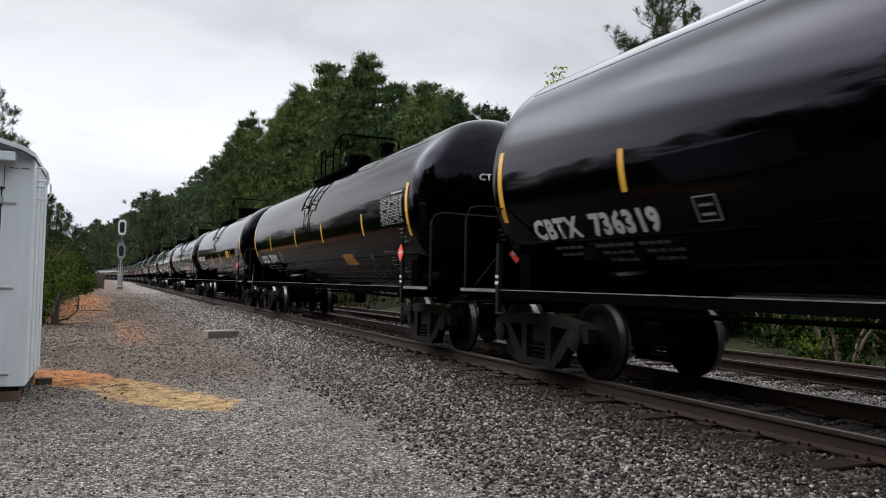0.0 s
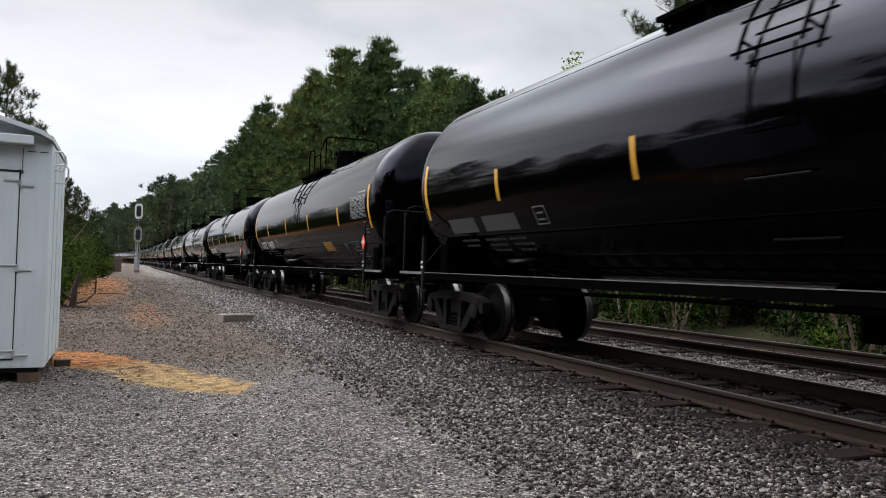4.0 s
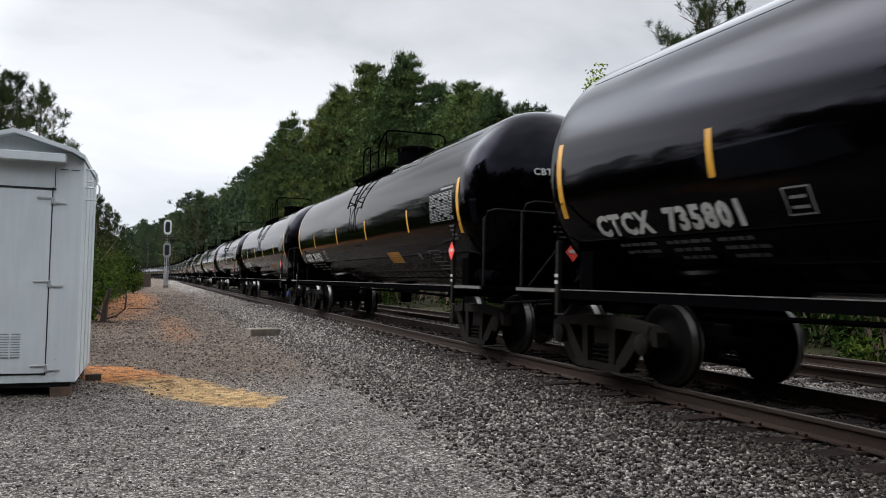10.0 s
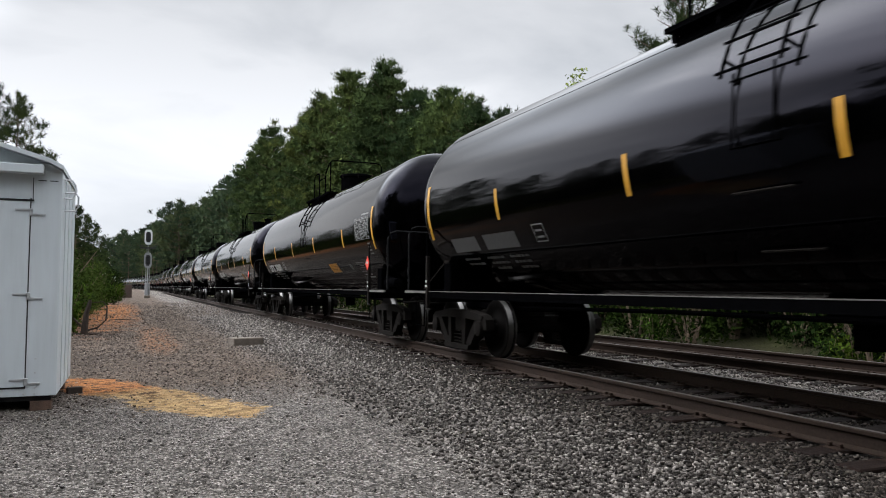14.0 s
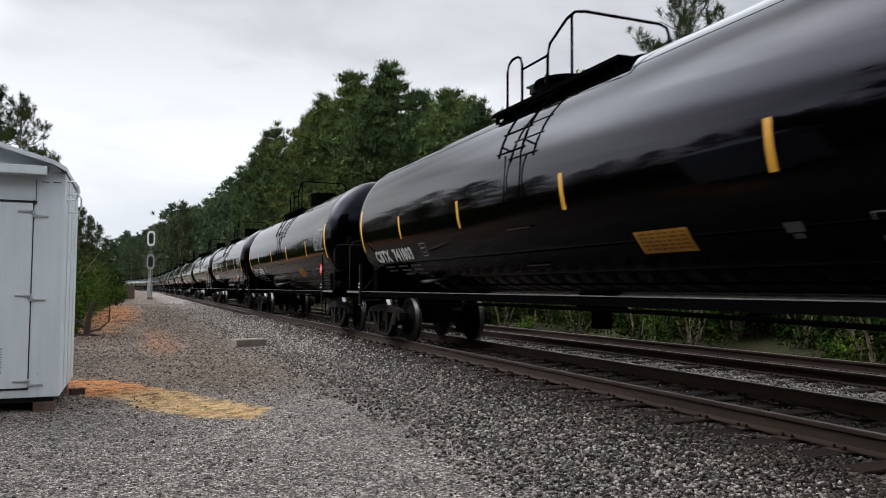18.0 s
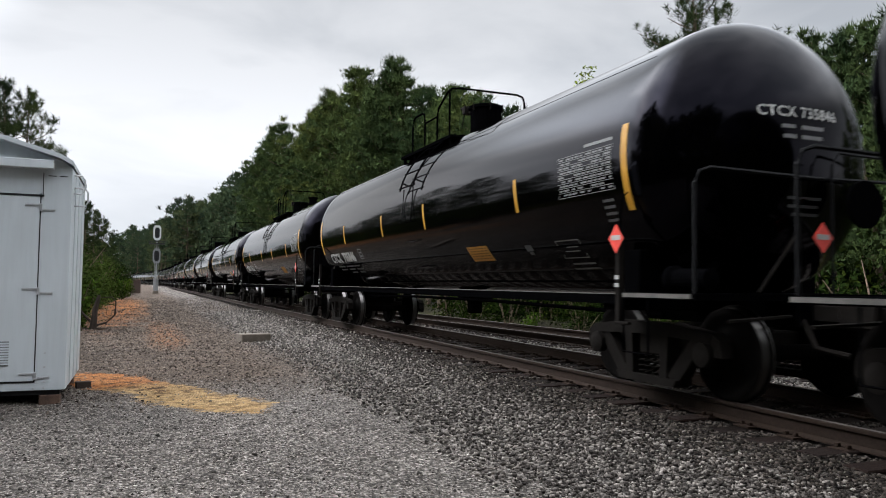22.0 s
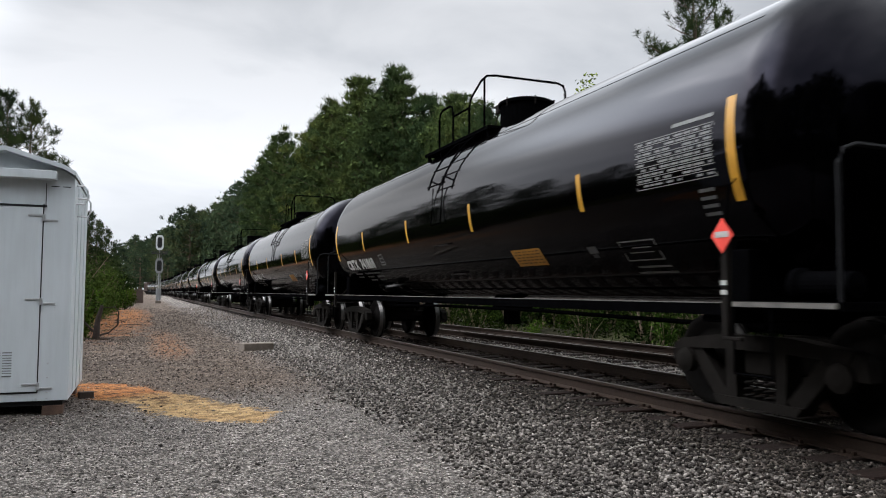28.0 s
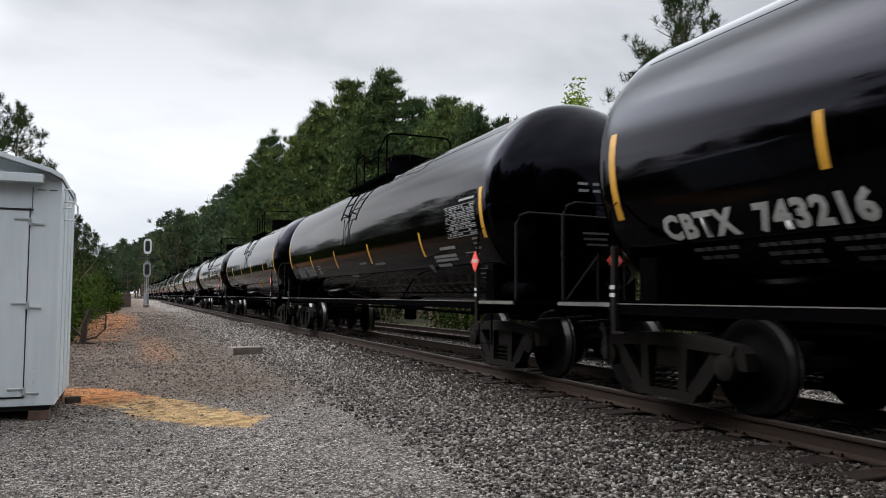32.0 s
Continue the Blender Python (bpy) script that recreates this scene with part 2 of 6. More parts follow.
    soil = m.mix(m.math("MULTIPLY", clods, m.math("SUBTRACT", 0.85, m.math("MULTIPLY", turn.outputs["Result"], 0.35))), soil, (0.060, 0.031, 0.016))
    # dark crumbled clods where the clay meets the sand
    soil = m.mix(m.math("MULTIPLY", patch(0.25, 10.75, 0.42, 0.62, 0.35), m.math("ADD", 0.25, m.math("MULTIPLY", clods, 0.7))), soil, (0.070, 0.036, 0.018))
    col = m.mix(inband.outputs["Result"], col, soil)
    col = m.mix(m.math("MULTIPLY", patch(-1.2, 46.0, 1.3, 17.0, 0.4), 0.9), col, m.mix(m.math("MULTIPLY", clods, 0.7), clay, (0.09, 0.05, 0.026)))
    col = m.mix(m.math("MULTIPLY", patch(0.6, 22.5, 0.4, 5.0, 0.5), 0.30), col, clay)
    wood = m.n("ShaderNodeMapRange")
    wood.inputs["From Min"].default_value, wood.inputs["From Max"].default_value = 11.4, 12.2
    m.l(m.math("ADD", X, m.math("MULTIPLY", wob, 0.5)), wood.inputs["Value"])
    wood2 = m.n("ShaderNodeMapRange")
    wood2.inputs["From Min"].default_value, wood2.inputs["From Max"].default_value = -1.6, -3.2
    m.l(m.math("ADD", X, m.math("MULTIPLY", wob, 0.6)), wood2.inputs["Value"])
    litter = m.ramp(big, (0.3, (0.022, 0.018, 0.010)), (0.7, (0.04, 0.042, 0.015)))
    back = m.n("ShaderNodeMapRange")
    back.inputs["From Min"].default_value, back.inputs["From Max"].default_value = 11.9, 13.5
    m.l(Y, back.inputs["Value"])
    col = m.mix(wood.outputs["Result"], col, litter)
    col = m.mix(m.math("MULTIPLY", wood2.outputs["Result"], back.outputs["Result"]), col, litter)
    # unseen grass and leaf litter round the yard, added to darken the tank reflections
    edge = m.n("ShaderNodeMapRange")
    edge.inputs["From Min"].default_value, edge.inputs["From Max"].default_value = 1.0, 0.0
    m.l(m.math("ADD", m.math("MINIMUM", m.math("ADD", Y, 4.0), m.math("ADD", X, 4.6)), wob), edge.inputs["Value"])
    col = m.mix(m.math("MULTIPLY", edge.outputs["Result"], m.math("LESS_THAN", Y, 14.0)), col, litter)
    # more of this hidden litter behind the shelter, also for the reflections
    col = m.mix(m.math("MULTIPLY", m.math("LESS_THAN", X, -2.6), m.math("GREATER_THAN", Y, 9.9)), col, litter)
    shade = m.ramp(big, (0.25, (0.70, 0.70, 0.70)), (0.75, (1.16, 1.15, 1.14)))
    mottle = m.ramp(m.noise(14, 3, 0.7), (0.32, (0.62, 0.61, 0.60)), (0.68, (1.36, 1.36, 1.36)))
    m.color(m.mix(1.0, m.mix(1.0, m.mix(1.0, col, shade, "MULTIPLY"), mottle, "MULTIPLY"), (STONE_SCALE, STONE_SCALE, STONE_SCALE), "MULTIPLY"))
    a = m.bump(vor.outputs["Distance"], 1.0, 0.03)
    a = m.bump(vor2.outputs["Distance"], 0.7, 0.012, chain=a)
    m.bump(m.noise(11, 3), 0.4, 0.03, chain=a)
    return m.m


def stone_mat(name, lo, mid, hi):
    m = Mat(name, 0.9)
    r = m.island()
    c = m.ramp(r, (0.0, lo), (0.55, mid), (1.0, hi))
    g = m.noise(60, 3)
    m.color(m.mix(1.0, c, m.ramp(g, (0.3, (0.7 * STONE_SCALE, 0.7 * STONE_SCALE, 0.7 * STONE_SCALE)), (0.7, (1.15 * STONE_SCALE, 1.14 * STONE_SCALE, 1.12 * STONE_SCALE))), "MULTIPLY"))
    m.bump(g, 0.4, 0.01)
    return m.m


def leaf_mat(name, lo, hi, rough=0.7):
    m = Mat(name, rough)
    c = m.ramp(m.math("ADD", m.math("MULTIPLY", m.island(), 0.35), m.math("MULTIPLY", m.noise(0.9, 3), 0.65)), (0.18, lo), (0.72, hi))
    t = m.ramp(m.each(), (0.0, (0.46, 0.50, 0.52)), (0.8, (0.94, 0.91, 0.77)), (1.0, (1.1, 0.92, 0.68)))
    big = m.ramp(m.noise(0.35, 2), (0.3, (0.60, 0.66, 0.7)), (0.7, (1.25, 1.2, 1.0)))
    m.color(m.mix(1.0, m.mix(1.0, c, t, "MULTIPLY"), big, "MULTIPLY"))
    m.b.inputs["Specular IOR Level"].default_value = 0.0
    return m.m


def bark_mat():
    m = Mat("pine_bark", 0.9)
    f = m.noise(6, 5, stretch=(3, 3, 0.5))
    m.color(m.ramp(f, (0.3, (0.045, 0.033, 0.026)), (0.7, (0.16, 0.115, 0.085))))
    m.bump(f, 0.8, 0.04)
    return m.m


def tie_mat():
    m = Mat("weathered_tie_wood", 0.9)
    f = m.noise(7, 6, 0.65, stretch=(0.4, 5, 5))
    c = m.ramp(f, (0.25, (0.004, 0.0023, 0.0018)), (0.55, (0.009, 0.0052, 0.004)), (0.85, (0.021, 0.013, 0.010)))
    m.color(m.mix(1.0, c, m.ramp(m.each(), (0, (0.7, 0.65, 0.6)), (1, (1.25, 1.2, 1.15))), "MULTIPLY"))
    m.bump(f, 0.6, 0.01)
    return m.m


def rust_mat():
    m = Mat("rusty_rail_steel", 0.75, 0.15)
    f, g = m.noise(3, 6, stretch=(1, 0.3, 1)), m.noise(50, 3)
    m.color(m.mix(0.4, m.ramp(f, (0.3, (0.013, 0.0085, 0.0062)), (0.7, (0.030, 0.019, 0.0135))), m.ramp(g, (0.3, (0.011, 0.0075, 0.0055)), (0.7, (0.036, 0.024, 0.018)))))
    m.bump(g, 0.3, 0.004)
    return m.m


def shelter_paint():
    m = Mat("pale_grey_shelter_paint", 0.42)
    f, g = m.noise(1.7, 5), m.noise(3.0, 5, 0.6, stretch=(6, 6, 0.5))
    c = m.mix(0.5, m.ramp(f, (0.3, (0.52, 0.56, 0.575)), (0.7, (0.59, 0.63, 0.648))), m.ramp(g, (0.25, (0.51, 0.54, 0.556)), (0.6, (0.59, 0.63, 0.648))))
    m.color(c)
    m.rough(f, 0.34, 0.5)
    m.bump(m.noise(1.1, 2), 0.12, 0.02)
    return m.m


M = dict(
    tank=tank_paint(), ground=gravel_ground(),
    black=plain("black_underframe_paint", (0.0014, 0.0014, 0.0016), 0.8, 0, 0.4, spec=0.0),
    # rails greyer than the underframe black, to paint in their pale highlights
    handrail=plain("lifted_handrail_paint", (0.006, 0.006, 0.0065), 0.6, 0, 0.5, spec=0.06),
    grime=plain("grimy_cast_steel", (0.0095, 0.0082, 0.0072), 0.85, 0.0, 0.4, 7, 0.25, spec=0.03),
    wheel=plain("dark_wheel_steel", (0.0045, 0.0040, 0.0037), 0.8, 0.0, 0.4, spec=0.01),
    tread=plain("polished_tread", (0.07, 0.067, 0.064), 0.38, 1.0, 0.15),
    yellow=plain("yellow_reflective_tape", (0.36, 0.175, 0.013), 0.4, 0, 0.2),
    white=plain("white_stencil_paint", (0.30, 0.295, 0.278), 0.55, 0, 0.25, 20),
    faded=plain("faded_white_stencil", (0.045, 0.045, 0.044), 0.6, 0, 0.45, 30),
    table=plain("white_table_stencil", (0.115, 0.115, 0.112), 0.6, 0, 0.3, 30),
    orange=plain("orange_label", (0.30, 0.135, 0.015), 0.45, 0, 0.25),
    print=plain("dark_label_print", (0.10, 0.045, 0.008), 0.6, 0, 0.3),
    red=plain("red_placard", (0.58, 0.045, 0.03), 0.4, 0, 0.15),
    sillwhite=plain("pale_edge_of_walkway", (0.075, 0.07, 0.062), 0.6, 0, 0.5, 5),
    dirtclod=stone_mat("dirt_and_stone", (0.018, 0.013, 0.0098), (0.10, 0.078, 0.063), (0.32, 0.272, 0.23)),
    railsteel=rust_mat(),
    railtop=plain("polished_rail_head", (0.10, 0.088, 0.078), 0.45, 0.7, 0.3, 2),
    tie=tie_mat(), bark=bark_mat(),
    shelter=shelter_paint(),
    shelter_dark=plain("dark_gap_rubber", (0.015, 0.015, 0.016), 0.7),
    galv=plain("galvanised_steel", (0.50, 0.51, 0.52), 0.4, 0.7, 0.2),
    block=plain("brown_timber_block", (0.10, 0.062, 0.045), 0.85, 0, 0.4, 6, 0.4),
    concrete=plain("weathered_concrete", (0.115, 0.095, 0.077), 0.9, 0, 0.4, 6, 0.4),
    blue=plain("blue_bearing_cap", (0.02, 0.045, 0.16), 0.5),
    galvpale=plain("pale_signal_rim", (0.55, 0.56, 0.56), 0.5, 0, 0.15),
    signal=plain("aluminium_signal_paint", (0.20, 0.203, 0.207), 0.5, 0.0, 0.15),
    signalblack=plain("black_signal_paint", (0.012, 0.012, 0.013), 0.6),
    lens=plain("dark_signal_lens", (0.02, 0.02, 0.02), 0.1),
    wood=plain("dead_wood", (0.035, 0.025, 0.020), 0.9, 0, 0.4, 8, 0.4),
    brown=plain("brown_freight_paint", (0.075, 0.05, 0.042), 0.6, 0, 0.3),
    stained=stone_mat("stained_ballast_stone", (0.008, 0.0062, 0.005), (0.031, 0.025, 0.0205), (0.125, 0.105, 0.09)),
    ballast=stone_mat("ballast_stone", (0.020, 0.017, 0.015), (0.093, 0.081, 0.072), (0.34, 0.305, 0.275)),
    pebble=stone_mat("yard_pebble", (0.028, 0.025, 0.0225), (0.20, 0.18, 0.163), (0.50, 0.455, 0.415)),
    # darker copy of the needle green, so these pines look backlit
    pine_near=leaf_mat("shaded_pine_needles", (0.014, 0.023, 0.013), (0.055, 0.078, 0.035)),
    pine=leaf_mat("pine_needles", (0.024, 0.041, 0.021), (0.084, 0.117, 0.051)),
    # bluer, flatter green: distance haze put into the needle colour
    pine_far=leaf_mat("hazed_pine_needles", (0.032, 0.051, 0.037), (0.074, 0.102, 0.066)),
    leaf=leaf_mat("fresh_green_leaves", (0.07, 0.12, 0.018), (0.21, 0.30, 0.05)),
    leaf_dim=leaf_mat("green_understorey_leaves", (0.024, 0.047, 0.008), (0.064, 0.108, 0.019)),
    # leaf green set below its real tone to paint in the wood's shade
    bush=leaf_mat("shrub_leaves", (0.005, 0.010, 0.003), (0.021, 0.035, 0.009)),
    yard_leaf=leaf_mat("yard_shrub_leaves", (0.016, 0.030, 0.008), (0.075, 0.112, 0.030)),
    grass=leaf_mat("dry_grass", (0.08, 0.09, 0.025), (0.22, 0.20, 0.08)),
)


# ---------------------------------------------------------- mesh helpers
def link_mesh(name, bm, mats, parent=None, label="", smooth=False):
    me = bpy.data.meshes.new(name)
    bm.to_mesh(me)
    bm.free()
    return link_data(name, me, mats, parent, label, smooth)


def link_data(name, me, mats, parent=None, label="", smooth=False):
    for m in mats if isinstance(mats, (list, tuple)) else [mats]:
        me.materials.append(m)
    if smooth:
        me.polygons.foreach_set("use_smooth", [True] * len(me.polygons))
    ob = new(name, me)
    if parent is not None:
        ob.parent = parent
    if label:
        tagged(ob, label)
    return ob


def part(name, bm, material, parent, label="", smooth=False):
    return link_mesh(name, bm, material, parent, label, smooth)


def raw(name, verts, faces, mats, parent=None, smooth=False, idx=None):
    me = bpy.data.meshes.new(name)
    me.from_pydata(verts, [], faces)
    ob = link_data(name, me, mats, parent, smooth=smooth)
    if idx is not None:
        me.polygons.foreach_set("material_index", idx)
    return ob


def empty(name, m=None):
    ob = new(name)
    ob.empty_display_size = 0.3
    if m is not None:
        ob.matrix_basis = m
    return ob


def box(bm, x0, x1, y0, y1, z0, z1, bevel=0.0, turn=None):
    n0 = len(bm.verts)
    r = bmesh.ops.create_cube(bm, size=1.0)
    vs = r["verts"]
    for v in vs:
        v.co = Vector(((x0 + x1) / 2 + v.co.x * (x1 - x0), (y0 + y1) / 2 + v.co.y * (y1 - y0), (z0 + z1) / 2 + v.co.z * (z1 - z0)))
    if bevel:
        es = list({e for v in vs for e in v.link_edges})
        r = bmesh.ops.bevel(bm, geom=es, offset=bevel, segments=1, affect="EDGES")
        vs = list({v for f in r["faces"] for v in f.verts} | {v for v in vs if v.is_valid})
    if turn is not None:
        bmesh.ops.transform(bm, matrix=turn, verts=[v for v in vs if v.is_valid])
    return bm


def boxes(*rows, bevel=0.0):
    bm = bmesh.new()
    for r in rows:
        box(bm, *r, bevel=bevel)
    return bm


def tube(bm, pts, r, sides=6, closed=False):
    """A pipe of radius r (or one radius a point) along points."""
    pts = [Vector(p) for p in pts]
    rings = []
    for i, p in enumerate(pts):
        a = pts[max(i - 1, 0)]
        b = pts[min(i + 1, len(pts) - 1)]
        d = (b - a).normalized()
        up = Vector((0, 0, 1)) if abs(d.z) < 0.9 else Vector((1, 0, 0))
        u = d.cross(up).normalized()
        w = u.cross(d)
        rr = r[i] if isinstance(r, (list, tuple)) else r
        rings.append([bm.verts.new(p + (u * math.cos(k * math.tau / sides) + w * math.sin(k * math.tau / sides)) * rr) for k in range(sides)])
    for q, s in zip(rings, rings[1:]):
        for k in range(sides):
            bm.faces.new((q[k], q[(k + 1) % sides], s[(k + 1) % sides], s[k]))
    bm.faces.new(rings[0][::-1])
    bm.faces.new(rings[-1])
    return bm


def tubes(r, *lines, sides=6):
    bm = bmesh.new()
    for pts in lines:
        tube(bm, pts, r, sides)
    return bm


def lathe(bm, profile, axis="Y", sides=48, at=(0, 0, 0), caps=True):
    """Turns (along, radius) pairs round an axis."""
    rings = []
    for a, r in profile:
        ring = []
        for k in range(sides):
            c, s = math.cos(k * math.tau / sides) * r, math.sin(k * math.tau / sides) * r
            p = {"X": (a, c, s), "Y": (c, a, s), "Z": (c, s, a)}[axis]
            ring.append(bm.verts.new((p[0] + at[0], p[1] + at[1], p[2] + at[2])))
        rings.append(ring)
    for q, s in zip(rings, rings[1:]):
        for k in range(sides):
            bm.faces.new((q[k], q[(k + 1) % sides], s[(k + 1) % sides], s[k]))
    if caps:
        bm.faces.new(rings[0][::-1])
        bm.faces.new(rings[-1])
    bmesh.ops.recalc_face_normals(bm, faces=bm.faces[:])
    return bm


def prism(bm, outline, x0, x1):
    """Extrudes a (y, z) outline from x0 to x1."""
    a = [bm.verts.new((x0, y, z)) for y, z in outline]
    b = [bm.verts.new((x1, y, z)) for y, z in outline]
    n = len(a)
    bm.faces.new(a[::-1])
    bm.faces.new(b)
    for k in range(n):
        bm.faces.new((a[k], a[(k + 1) % n], b[(k + 1) % n], b[k]))
    bmesh.ops.recalc_face_normals(bm, faces=bm.faces[:])
    return bm


def arc(cx, cz, r, a0, a1, n):
    return [(cx + r * math.cos(radians(a0 + (a1 - a0) * k / n)), cz + r * math.sin(radians(a0 + (a1 - a0) * k / n))) for k in range(n + 1)]


# ------------------------------------------------------------- the track
NEAR_RAIL, GAUGE = 5.36, 1.505           # rail centre, centre to centre
TRACK_X = NEAR_RAIL + GAUGE / 2
BEND_AT, BEND_R = 170.0, 1650.0          # the line swings to the left far off


def on_line(s, off=0.0):
    """x, y and heading of the main line at s metres along it, off metres to the right."""
    if s <= BEND_AT:
        return TRACK_X + off, s, 0.0
    a = (s - BEND_AT) / BEND_R
    return TRACK_X - BEND_R * (1 - math.cos(a)) + off * math.cos(a), BEND_AT + BEND_R * math.sin(a) + off * math.sin(a), a


def on_siding(s, off=0.0):
    """The second track, which runs into the main line ahead."""
    k = 0.040
    x = TRACK_X + max(0.0, 3.95 - k * s)
    a = math.atan(k) if s < 98 else 0.0
    return x + off * math.cos(a), s + off * math.sin(a), a


RAIL_SHAPE = ((-0.075, -0.172), (0.075, -0.172), (0.075, -0.160), (0.012, -0.140), (0.010, -0.045), (0.034, -0.036), (0.036, -0.008), (0.028, 0.0), (-0.028, 0.0), (-0.036, -0.008), (-0.034, -0.036), (-0.010, -0.045), (-0.012, -0.140), (-0.075, -0.160))


def rail(track, where, off, stops):
    verts, faces, idx, n = [], [], [], len(RAIL_SHAPE)
    for s in stops:
        x, y, a = where(s, off)
        for u, z in RAIL_SHAPE:
            verts.append((x + u * math.cos(a), y + u * math.sin(a), z))
    for i in range(len(stops) - 1):
        for k in range(n):
            j = (k + 1) % n
            faces.append((i * n + k, i * n + j, (i + 1) * n + j, (i + 1) * n + k))
            idx.append(1 if k == 7 else 0)
    ob = raw("rail", verts, faces, [M["railsteel"], M["railtop"]], track, idx=idx)
    tagged(ob, "rusty steel rail with a polished running surface")
    return ob


def tie_mesh():
    bm = bmesh.new()
    box(bm, -1.30, 1.30, -0.115, 0.115, -0.36, -0.182, bevel=0.012)
    me = bpy.data.meshes.new("tie")
    bm.to_mesh(me)
    bm.free()
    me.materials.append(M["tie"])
    return me


def plate_mesh():
    bm = bmesh.new()
    box(bm, -0.17, 0.17, -0.09, 0.09, -0.182, -0.168)
    for sx in (-0.095, 0.095):
        for sy in (-0.05, 0.05):
            box(bm, sx - 0.018, sx + 0.018, sy - 0.014, sy + 0.014, -0.168, -0.135, bevel=0.004)
    me = bpy.data.meshes.new("tie_plate")
    bm.to_mesh(me)
    bm.free()
    me.materials.append(M["railsteel"])
    return me


def build_track(name, label, where, s0, s1, near_ties):
    track = tagged(empty(name), label, "railroad track", kind="structure")
    stops = sorted({s0, s1, *range(-20, 171, 30), *range(170, int(s1), 12)}) if s1 > 170 else [s0, 0, 30, 60, 98]
    stops = [s for s in stops if s0 <= s <= s1]
    for off in (-GAUGE / 2, GAUGE / 2):
        rail(track, where, off, stops)
    rnd = random.Random(5)
    tm, pm = tie_mesh(), plate_mesh()
    s = s0
    far_v, far_f = [], []
    while s < min(s1, 150):
        x, y, a = where(s, rnd.uniform(-0.06, 0.06))
        if -2 < s < near_ties:
            o = new("tie", tm)
            o.parent = track
            o.matrix_basis = pose(x, y, rnd.uniform(-0.012, 0.012), 0, 0, math.degrees(a) + rnd.uniform(-1.2, 1.2))
            for off in (-GAUGE / 2, GAUGE / 2):
                px, py, _ = where(s, off)
                q = new("tie_plate", pm)
                q.parent = track
                q.matrix_basis = pose(px, py, 0.0, 0, 0, math.degrees(a))
        else:
            b = len(far_v)
            for u in (-1.3, 1.3):
                for w in (-0.115, 0.115):
                    for z in (-0.36, -0.182):
                        far_v.append((x + u, y + w, z))
            far_f += [(b, b + 1, b + 3, b + 2), (b + 4, b + 6, b + 7, b + 5), (b, b + 4, b + 5, b + 1), (b + 2, b + 3, b + 7, b + 6), (b + 1, b + 5, b + 7, b + 3)]
        s += 0.52
    if far_v:
        tagged(raw("far_ties", far_v, far_f, M["tie"], track), kind="stuff")
    return track


# ------------------------------------------------------------- the ground
def ground_z(x, y):
    """Height of the ground: yard, ballast bed of both tracks, ditch and wooded bank."""
    shift = 0.0
    if y > BEND_AT:
        shift = (y - BEND_AT) ** 2 / (2 * BEND_R)
    x = x + shift
    yard = -0.33 + 0.05 * noise.noise((x * 0.35, y * 0.35, 0)) + 0.012 * noise.noise((x * 2.1, y * 2.1, 3))
    bed = -0.205 + 0.018 * noise.noise((x * 1.7, y * 1.7, 7))
    wide = max(11.6 - 0.040 * max(y, 0), 8.6)
    if x < 3.1:
        z = yard
    elif x < 4.75:
        k = (x - 3.1) / 1.65
        z = yard + (bed - yard) * (k * k * (3 - 2 * k))
    elif x < wide:
        z = bed
    elif x < wide + 2.0:
        k = (x - wide) / 2.0
        z = bed + (-1.25 - bed) * k
    elif x < wide + 4:
        z = -1.25
    else:
        z = -1.25 + min((x - wide - 4) * 0.12, 4.0) + 0.15 * noise.noise((x * 0.2, y * 0.2, 1))
    if x < -1.5 and y > 14:
        z += min((-1.5 - x) * 0.10, 1.6)
    return z


def build_ground():
    def steps(spans):
        r = []
        for a, b, d in spans:
            n = max(1, round((b - a) / d))
            r += [a + (b - a) * k / n for k in range(n)]
        return r + [spans[-1][1]]
    xs = steps(((-2500, -300, 550), (-300, -40, 65), (-40, -6, 3.4), (-6, 14, 0.16), (14, 40, 2.6), (40, 300, 52), (300, 2500, 550)))
    ys = steps(((-2500, -300, 550), (-300, -20, 28), (-20, 1.5, 1.5), (1.5, 24, 0.18), (24, 70, 0.9), (70, 420, 7), (420, 3000, 430)))
    verts = [(x, y, ground_z(x, y)) for y in ys for x in xs]
    n = len(xs)
    faces = [(j * n + i, j * n + i + 1, (j + 1) * n + i + 1, (j + 1) * n + i) for j in range(len(ys) - 1) for i in range(n - 1)]
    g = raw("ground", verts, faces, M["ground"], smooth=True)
    tagged(g, "grey gravel yard with patches of orange clay and sand beside the track", "ground", kind="structure")


STONE_FACES = ((0, 2, 4), (2, 1, 4), (1, 3, 4), (3, 0, 4), (2, 0, 5), (1, 2, 5), (3, 1, 5), (0, 3, 5))


BLOCK = ((0, 1, 3), (0, 3, 2), (4, 6, 7), (4, 7, 5), (0, 4, 5), (0, 5, 1), (2, 3, 7), (2, 7, 6), (0, 2, 6), (0, 6, 4), (1, 5, 7), (1, 7, 3))


